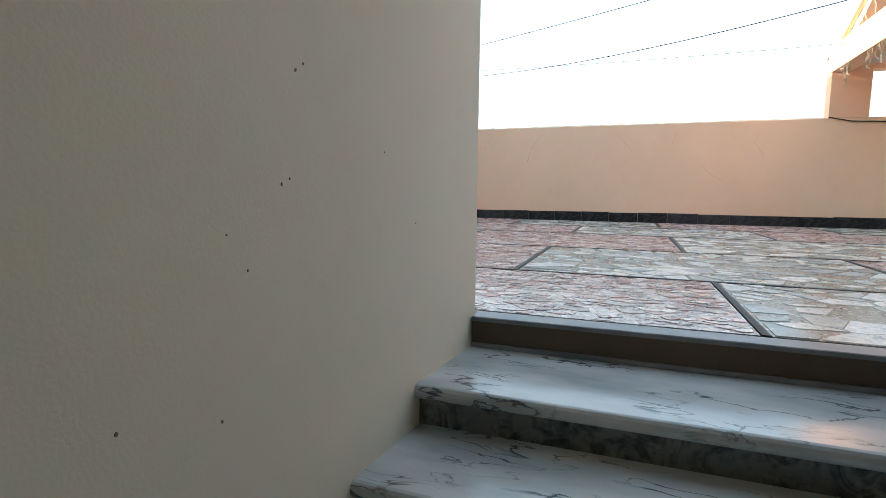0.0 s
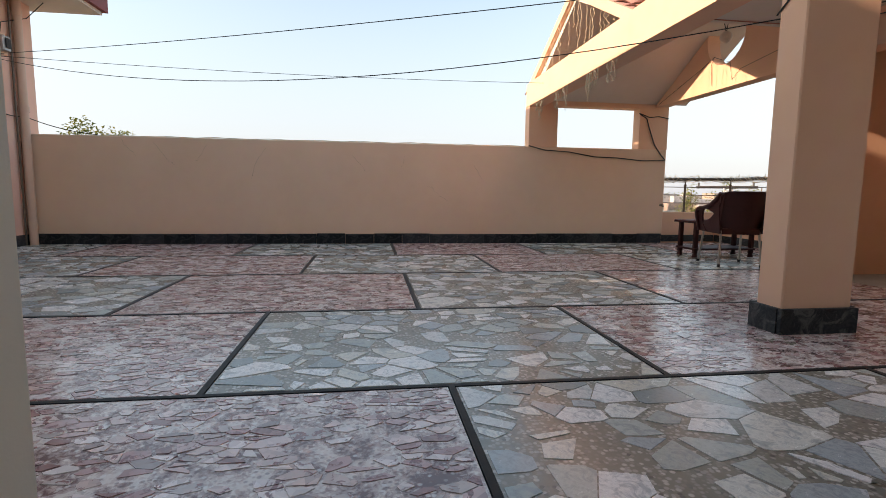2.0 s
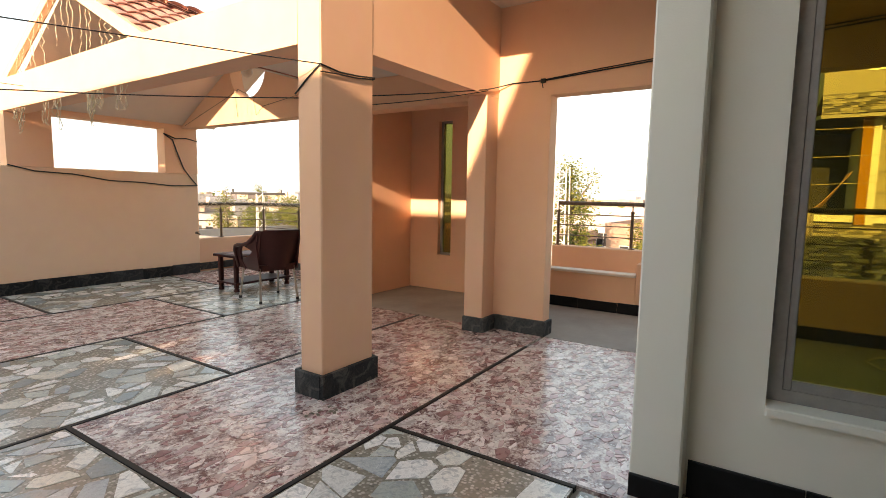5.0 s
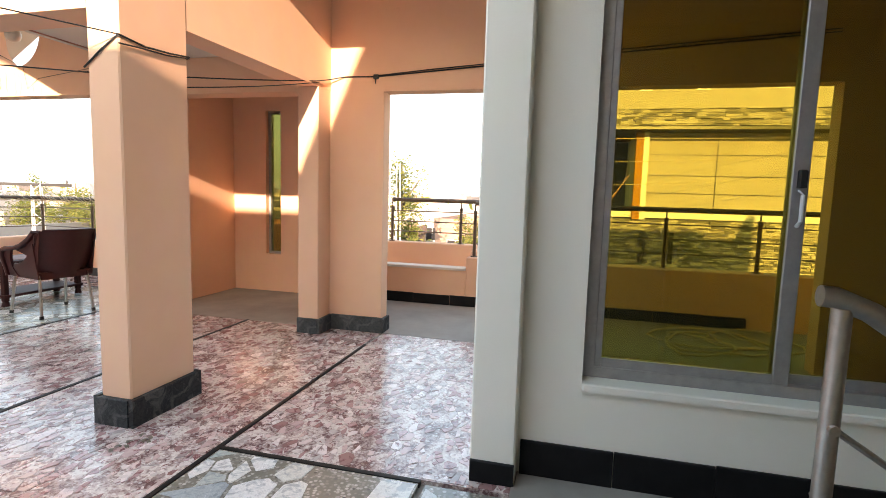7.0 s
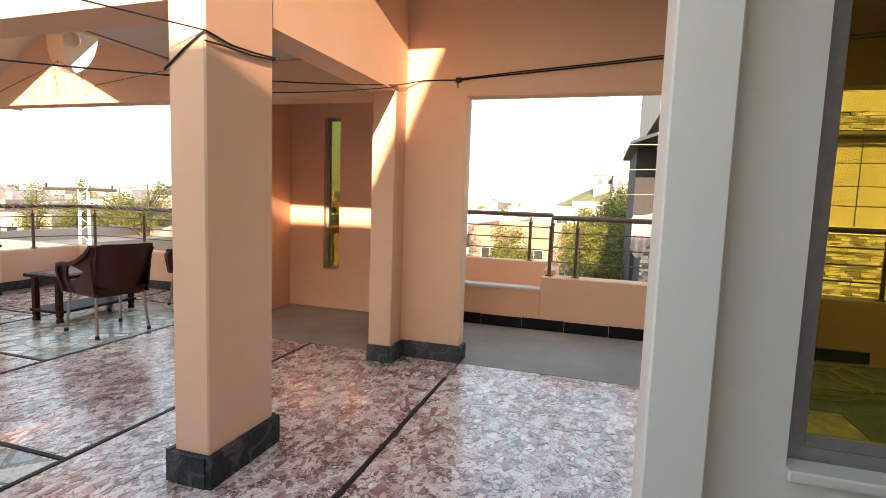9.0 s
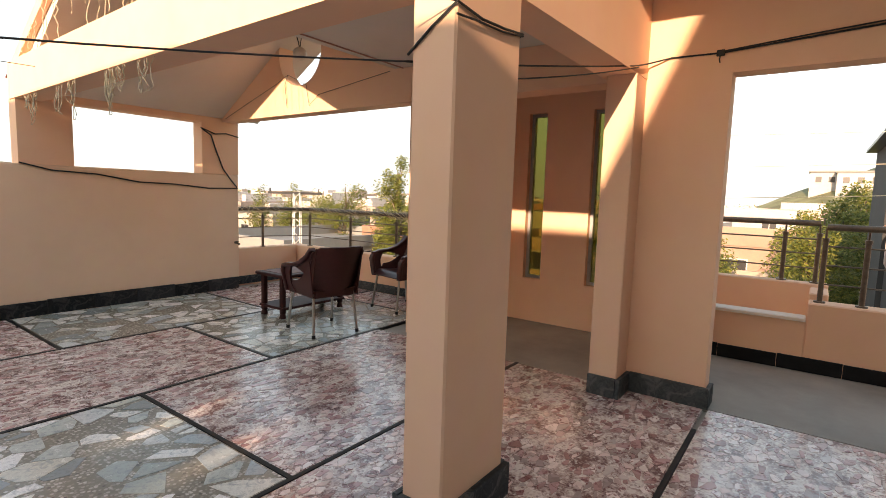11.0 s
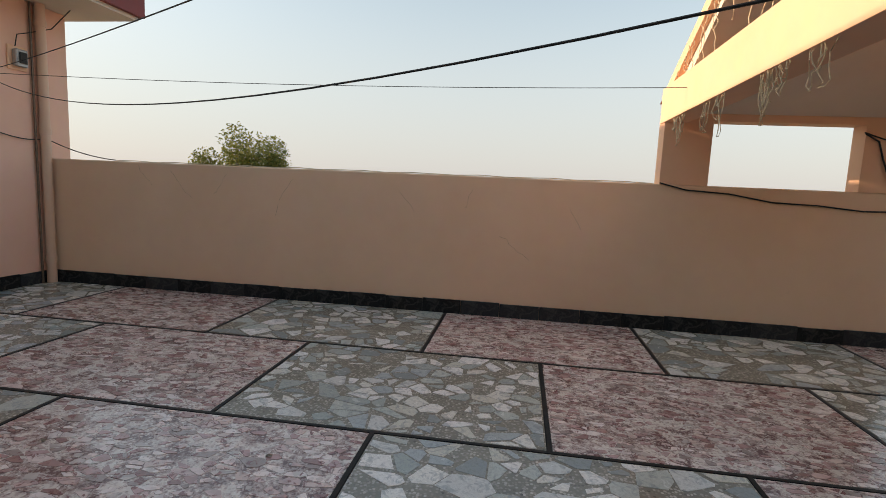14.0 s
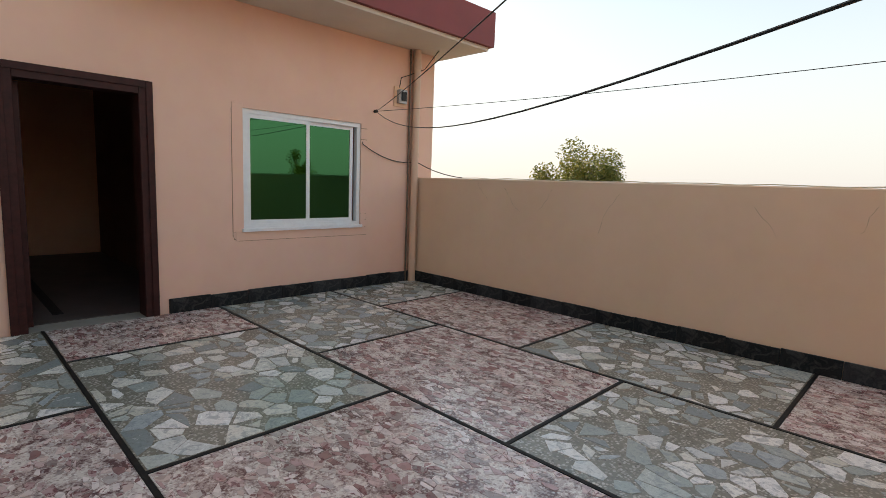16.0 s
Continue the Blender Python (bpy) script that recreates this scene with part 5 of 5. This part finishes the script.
# hill with houses on it
HILL = plain("scrubby_hill", (0.20, 0.20, 0.10), 0.95, 0, 0.5, 0.12, 0.3)
g = Geo()
n = 40
hv, hf = [], []
for j in range(n + 1):
    for i in range(n + 1):
        u, v = i / n * 2 - 1, j / n * 2 - 1
        rr = max(0.0, 1 - math.hypot(u, v))
        hv.append((210 + 90 * u, -22 + 62 * v, GROUND_Z - 0.3 + 27 * rr ** 1.1 + 3.0 * noise.noise((u * 3, v * 3, 0)) * rr))
for j in range(n):
    for i in range(n):
        a = j * (n + 1) + i
        hf.append((a, a + 1, a + n + 2, a + n + 1))
structure("ground_hill", g.add(hv, hf), HILL, "scrub-covered hill at the edge of town", "hill")
for k, (x, y, z) in enumerate(((196, -16, 14.0), (190, -25, 13.5), (178, -6, 6.5), (176, -32, 9.0), (186, 0, 7.0))):
    ob = thing("hill_house", "white house on the scrubby hill", "house", "hill houses", (x, y, z))
    part("wall", Geo().box(-5, 5, -5, 5, -4, 4.0), HOUSE_MATS[5], ob)
    part("roof", Geo().box(-5.4, 5.4, -5.4, 5.4, 4.0, 4.5), HOUSE_MATS[3], ob)
    for q in (-3, 0, 3):
        part("window", Geo().box(-5.06, -5.0, q - 0.7, q + 0.7, 1.2, 2.8), DARK, ob)

BARK = plain("grey_bark", (0.16, 0.12, 0.085), 0.9, 0, 0.4, 12.0, 0.4)


def leafmat(name, cols):
    m, n, l, b = material(name, 0.6)
    src = n.new("ShaderNodeNewGeometry").outputs["Random Per Island"]
    r = ramp(n, l, src, [(i / (len(cols) - 1), c) for i, c in enumerate(cols)])
    l.new(r.outputs[0], b.inputs["Base Color"])
    tr = n.new("ShaderNodeBsdfTranslucent")
    l.new(r.outputs[0], tr.inputs[0])
    mx = n.new("ShaderNodeMixShader")
    mx.inputs[0].default_value = 0.22
    l.new(b.outputs[0], mx.inputs[1])
    l.new(tr.outputs[0], mx.inputs[2])
    l.new(mx.outputs[0], n["Material Output"].inputs[0])
    return m


LEAF = leafmat("yellow_green_leaves", [(0.06, 0.085, 0.016), (0.12, 0.145, 0.026), (0.22, 0.205, 0.04), (0.08, 0.105, 0.02)])


def tree(x, y, height, width, seed, label, leaves=1500, size=0.22, z0=GROUND_Z):
    r = random.Random(seed)
    ob = thing("tree", label, "tree", "trees of the town", (x, y, z0))
    gg = Geo()
    lean = r.uniform(-0.04, 0.04)
    trunk = [(lean * height * k / 6 + r.uniform(-0.05, 0.05), r.uniform(-0.08, 0.08), height * 0.9 * k / 6) for k in range(7)]
    gg.tube(trunk, 0.02 * height, 9, 0.004 * height)
    cl = []
    for k in range(int(46 * max(1.0, height / width / 2.2))):
        d = Vector((r.gauss(0, 1), r.gauss(0, 1), r.gauss(0, 1))).normalized() * r.uniform(0.35, 1.0)
        f = 0.60 + 0.37 * d.z
        c = Vector((lean * height * f + d.x * width * 0.44, d.y * width * 0.44, height * f))
        cl.append((c, width * r.uniform(0.09, 0.17)))
        if k % 2 == 0:
            base = Vector((lean * height * f * 0.8, 0, max(0.15, f - 0.16) * height))
            midp = base.lerp(c, 0.5) + Vector((0, 0, 0.03 * height * r.random()))
            gg.tube([base, midp, c], 0.006 * height, 6, 0.002 * height)
    part("trunk", gg, BARK, ob, "", True)
    lv, lf = [], []
    for k in range(leaves):
        c, s = r.choice(cl)
        d = Vector((r.gauss(0, 1), r.gauss(0, 1), r.gauss(0, 1))).normalized() * s * r.random() ** 0.4
        d.z *= 1.35
        p = c + d
        q = size * r.uniform(0.6, 1.3)
        a = Vector((r.gauss(0, 1), r.gauss(0, 1), r.gauss(0, 0.5) - 0.4)).normalized()
        bb = a.orthogonal().normalized()
        n0 = len(lv)
        lv += [p, p + a * q * 0.5 + bb * q * 0.22, p + a * q, p + a * q * 0.5 - bb * q * 0.22]
        lf.append((n0, n0 + 1, n0 + 2, n0 + 3))
    me = bpy.data.meshes.new("crown")
    me.from_pydata(lv, [], lf)
    me.materials.append(LEAF)
    cr = new("crown", me)
    cr.parent = ob
    return ob


for x, y, h, w, s, lab, lv, sz in (
        (-12.9, 28.0, 10.7, 6.2, 1, "drooping yellow-green tree rising above the parapet", 34000, 0.17),
        (-16.2, 28.0, 9.4, 2.6, 2, "drooping yellow-green tree rising above the parapet", 6000, 0.16),
        (24.35, 22.8, 10.8, 3.2, 3, "tall slim sunlit tree beside the brick red house", 22000, 0.15),
        (30.0, 33.5, 9.9, 4.4, 4, "sunlit bushy tree among the houses", 7000, 0.18),
        (30.0, 36.5, 9.5, 4.2, 5, "sunlit bushy tree among the houses", 7000, 0.18),
        (30.0, 41.0, 9.2, 3.6, 6, "dark bushy tree among the houses", 5500, 0.18),
        (30.0, 45.0, 9.0, 3.4, 7, "dark bushy tree among the houses", 5500, 0.18),
        (25.7, 9.9, 11.2, 4.0, 8, "sunlit bushy tree near the balcony", 8000, 0.17),
        (29.0, 6.5, 7.6, 4.0, 9, "leafy yellow-green tree behind the balcony railing", 9000, 0.17),
        (27.0, 2.4, 8.0, 4.0, 10, "leafy yellow-green tree beside the neighbour house", 10000, 0.17),
        (34.0, 2.0, 9.0, 5.0, 11, "leafy yellow-green tree beside the neighbour house", 8000, 0.22),
        (42.0, 1.0, 9.8, 6.0, 12, "leafy yellow-green tree below the hill", 7000, 0.27),
        (16.5, 2.2, 5.8, 3.2, 13, "grey-green shrub tree under the balcony", 6000, 0.15),
        (50.0, -0.5, 10.4, 7.0, 14, "leafy yellow-green tree below the hill", 7000, 0.3)):
    tree(x, y, h, w, s, lab, lv, sz)

# far greenery between the roofs
r3 = random.Random(5)
lv, lf = [], []
for k in range(260):
    a = radians(r3.uniform(-10, 78))
    dist = 60 * (1 + 9 * r3.random() ** 1.4)
    c = Vector((dist * math.cos(a), dist * math.sin(a), GROUND_Z + r3.uniform(3.0, 5.5)))
    s = r3.uniform(1.5, 3.5)
    for q in range(60):
        p = c + Vector((r3.gauss(0, 0.5), r3.gauss(0, 0.5), max(-1.2, min(1.0, r3.gauss(0, 0.5))))) * s
        a1 = Vector((r3.gauss(0, 1), r3.gauss(0, 1), r3.gauss(0, 1))).normalized()
        b1 = a1.orthogonal().normalized()
        z = r3.uniform(0.4, 0.9)
        n0 = len(lv)
        lv += [p, p + a1 * z + b1 * z * 0.5, p + a1 * z * 2, p + a1 * z - b1 * z * 0.5]
        lf.append((n0, n0 + 1, n0 + 2, n0 + 3))
me = bpy.data.meshes.new("far_trees")
me.from_pydata(lv, [], lf)
me.materials.append(LEAF)
tagged(new("far_trees", me), "far trees scattered through the hazy town", "trees", "", "stuff")

# power pylon beyond the railing
py = thing("power_pole", "white lattice power pole with a dark crossarm", "power pole", at=(18.0, 24.4, GROUND_Z), turn=-50)
PW = plain("galvanised_steel", (0.62, 0.62, 0.60), 0.5, 0.2, 0.2, 6.0, 0)
for sx in (-0.16, 0.16):
    for sy in (-0.16, 0.16):
        part("leg", Geo().tube([(sx * 1.5, sy * 1.5, 0), (sx, sy, 8.35)], 0.03, 5), PW, py)
for k in range(20):
    z = 0.4 + k * 0.4
    s = 1 if k % 2 else -1
    part("brace", Geo().tube([(-0.2 * s, -0.2, z), (0.2 * s, -0.2, z + 0.4)], 0.018, 4).tube([(-0.2, -0.2 * s, z), (-0.2, 0.2 * s, z + 0.4)], 0.018, 4), PW, py)
part("crossarm", Geo().box(-1.5, 1.3, -0.06, 0.06, 8.3, 8.43).tube([(-1.4, 0, 8.43), (-1.4, 0, 8.6)], 0.05, 6).tube([(1.1, 0, 8.43), (1.1, 0, 8.6)], 0.05, 6), DARK, py)
for z in (4.4, 5.0, 5.6):
    part("insulator", Geo().tube([(0.15, -0.2, z), (0.42, -0.25, z)], 0.05, 6), DARK, py)
py2 = thing("lattice_mast", "white lattice mast beyond the balcony", "mast", at=(24.0, 9.75, GROUND_Z))
for sx in (-0.25, 0.25):
    for sy in (-0.25, 0.25):
        part("leg", Geo().tube([(sx * 1.6, sy * 1.6, 0), (sx, sy, 9.9)], 0.035, 5), PW, py2)
for k in range(24):
    z = 0.3 + k * 0.4
    s = 1 if k % 2 else -1
    part("brace", Geo().tube([(-0.3, -0.3 * s, z), (-0.3, 0.3 * s, z + 0.4)], 0.022, 4).tube([(-0.3, -0.3, z), (-0.3, 0.3, z)], 0.022, 4), PW, py2)

# ---------------------------------------------------------------- floor panels of crazy paving
def clip(poly, px, py_, nx, ny):
    out = []
    for k in range(len(poly)):
        a, b = poly[k], poly[(k + 1) % len(poly)]
        da = (a[0] - px) * nx + (a[1] - py_) * ny
        db = (b[0] - px) * nx + (b[1] - py_) * ny
        if da <= 0:
            out.append(a)
        if (da < 0) != (db < 0) and abs(da - db) > 1e-12:
            t = da / (da - db)
            out.append((a[0] + t * (b[0] - a[0]), a[1] + t * (b[1] - a[1])))
    return out


def paving(x0, x1, y0, y1, size, gap, r, drop):
    """Irregular stone pieces that fill a panel, with joints of mortar."""
    pts = []
    for k in range(int((x1 - x0) * (y1 - y0) / (size * size) * 1.5)):
        p = (r.uniform(x0, x1), r.uniform(y0, y1))
        far = size * r.choice((0.3, 0.45, 1.0))
        if all((p[0] - q[0]) ** 2 + (p[1] - q[1]) ** 2 > far * far for q in pts):
            pts.append(p)
    res = []
    for px, py_ in pts:
        if r.random() < drop:
            continue
        gp = gap * r.choice((0.3, 0.6, 1.0, 1.6, 2.5, 3.4))
        poly = [(x0 + 0.006, y0 + 0.006), (x1 - 0.006, y0 + 0.006), (x1 - 0.006, y1 - 0.006), (x0 + 0.006, y1 - 0.006)]
        for o in pts:
            dx, dy = o[0] - px, o[1] - py_
            ln = math.hypot(dx, dy)
            if 1e-6 < ln < 4 * size:
                dx, dy = dx / ln, dy / ln
                k = ln / 2 - gp
                poly = clip(poly, px + dx * k, py_ + dy * k, dx, dy)
                if len(poly) < 3:
                    break
        for cut in range(r.choice((0, 1, 1, 2))):
            if len(poly) >= 3:
                a = r.uniform(0, 6.283)
                reach = max((q[0] - px) * math.cos(a) + (q[1] - py_) * math.sin(a) for q in poly)
                k = reach * r.uniform(0.25, 0.8)
                poly = clip(poly, px + k * math.cos(a), py_ + k * math.sin(a), math.cos(a), math.sin(a))
        if len(poly) >= 3:
            ar = abs(sum(poly[k][0] * poly[(k + 1) % len(poly)][1] - poly[(k + 1) % len(poly)][0] * poly[k][1] for k in range(len(poly)))) / 2
            if ar > 0.0006:
                res.append(poly)
    return res


def panel(x0, x1, y0, y1, pink, r, singles):
    bed = part("panel", Geo().box(x0 + 0.016, x1 - 0.016, y0 + 0.016, y1 - 0.016, -0.024, -0.002), PINK_BED if pink else GREEN_BED, floor)
    rest = Geo()
    ky = 1.75 if pink else 1.2
    for poly in paving(x0 + 0.02, x1 - 0.02, (y0 + 0.02) * ky, (y1 - 0.02) * ky, r.choice((0.066, 0.074)) if pink else r.choice((0.13, 0.145, 0.16)), 0.004 if pink else 0.0075, r, 0.34 if pink else 0.16):
        poly = [(p[0], p[1] / ky) for p in poly]
        if singles > 0:
            cx, cyy = sum(p[0] for p in poly) / len(poly), sum(p[1] for p in poly) / len(poly)
            ob = part("stone_piece", Geo().prism([(p[0] - cx, p[1] - cyy) for p in poly], -0.003, r.uniform(-0.0006, 0.0006)), PINK_ONE if pink else GREEN_ONE, bed)
            ob.location = (cx, cyy, 0)
            singles -= 1
        else:
            rest.prism(poly, -0.003, r.uniform(-0.0006, 0.0006))
    if rest.v:
        tagged(part("stone_pieces", rest, PINK_ALL if pink else GREEN_ALL, bed), "", "", "", "stuff")


strips = Geo()
rp = random.Random(11)
SW = 0.0125
for row in range(5):
    y0, y1 = ROWS_Y[row], ROWS_Y[row + 1]
    first = 0.37 if row % 2 == 0 else -0.60
    xmax = 4.46 if row < 2 else (4.46 if row == 2 else 5.80)
    xmin = HOUSE_X
    xs = [x for x in [first + 2 * HALF * k for k in range(-4, 5)] if xmin + 0.05 < x < xmax - 0.05]
    if row < 3:
        xs = [x for x in xs if x < (3 if row == 1 else 4)]
    edges = [xmin] + xs + [xmax]
    for a, b in zip(edges, edges[1:]):
        k = math.floor(((a + b) / 2 - first) / (2 * HALF))
        pink = (k % 2 == 1) if row != 4 else (k % 2 == 0)
        near = row <= 2 and 0.3 < (a + b) / 2 < 2.6
        panel(a, b, 0.20 if row == 0 and a > 2 else y0, y1, pink, rp, 60 if near else 0)
    for x in xs:
        piece("divider_strip", Geo().box(x - SW, x + SW, y0 + SW, y1 - SW, -0.024, 0.0015).mesh("divider_strip", STRIP), floor)
    if row:
        piece("divider_strip", Geo().box(xmin, xmax if row > 1 else 4.08, y0 - SW, y0 + SW, -0.024, 0.0015).mesh("divider_strip", STRIP), floor)
panel(1.45, 2.30, 1.41, 1.78, False, rp, 0)
# leaves and grit swept against the column
for k in range(13):
    a = rp.uniform(0, 6.283)
    x, y = 2.30 - rp.random() * 0.18, 3.20 + rp.uniform(-0.05, 0.05)
    if k > 8:
        x, y = ((-1.20, 5.18), (1.42, 1.96), (0.12, 4.75), (-0.05, 5.30))[k - 9]
    ob = part("dry_leaf", sheet(lambda u, v: (0.03 * (u - 0.5), 0.018 * (v - 0.5), 0.006 * math.sin(3 * u)), 3, 2, 0.001), CHIP, None)
    ob.matrix_basis = pose(x, y, 0.004, 0, 0, math.degrees(a))
    tagged(ob, "small dark dry leaf on the marble floor", "leaf", "dry leaves")
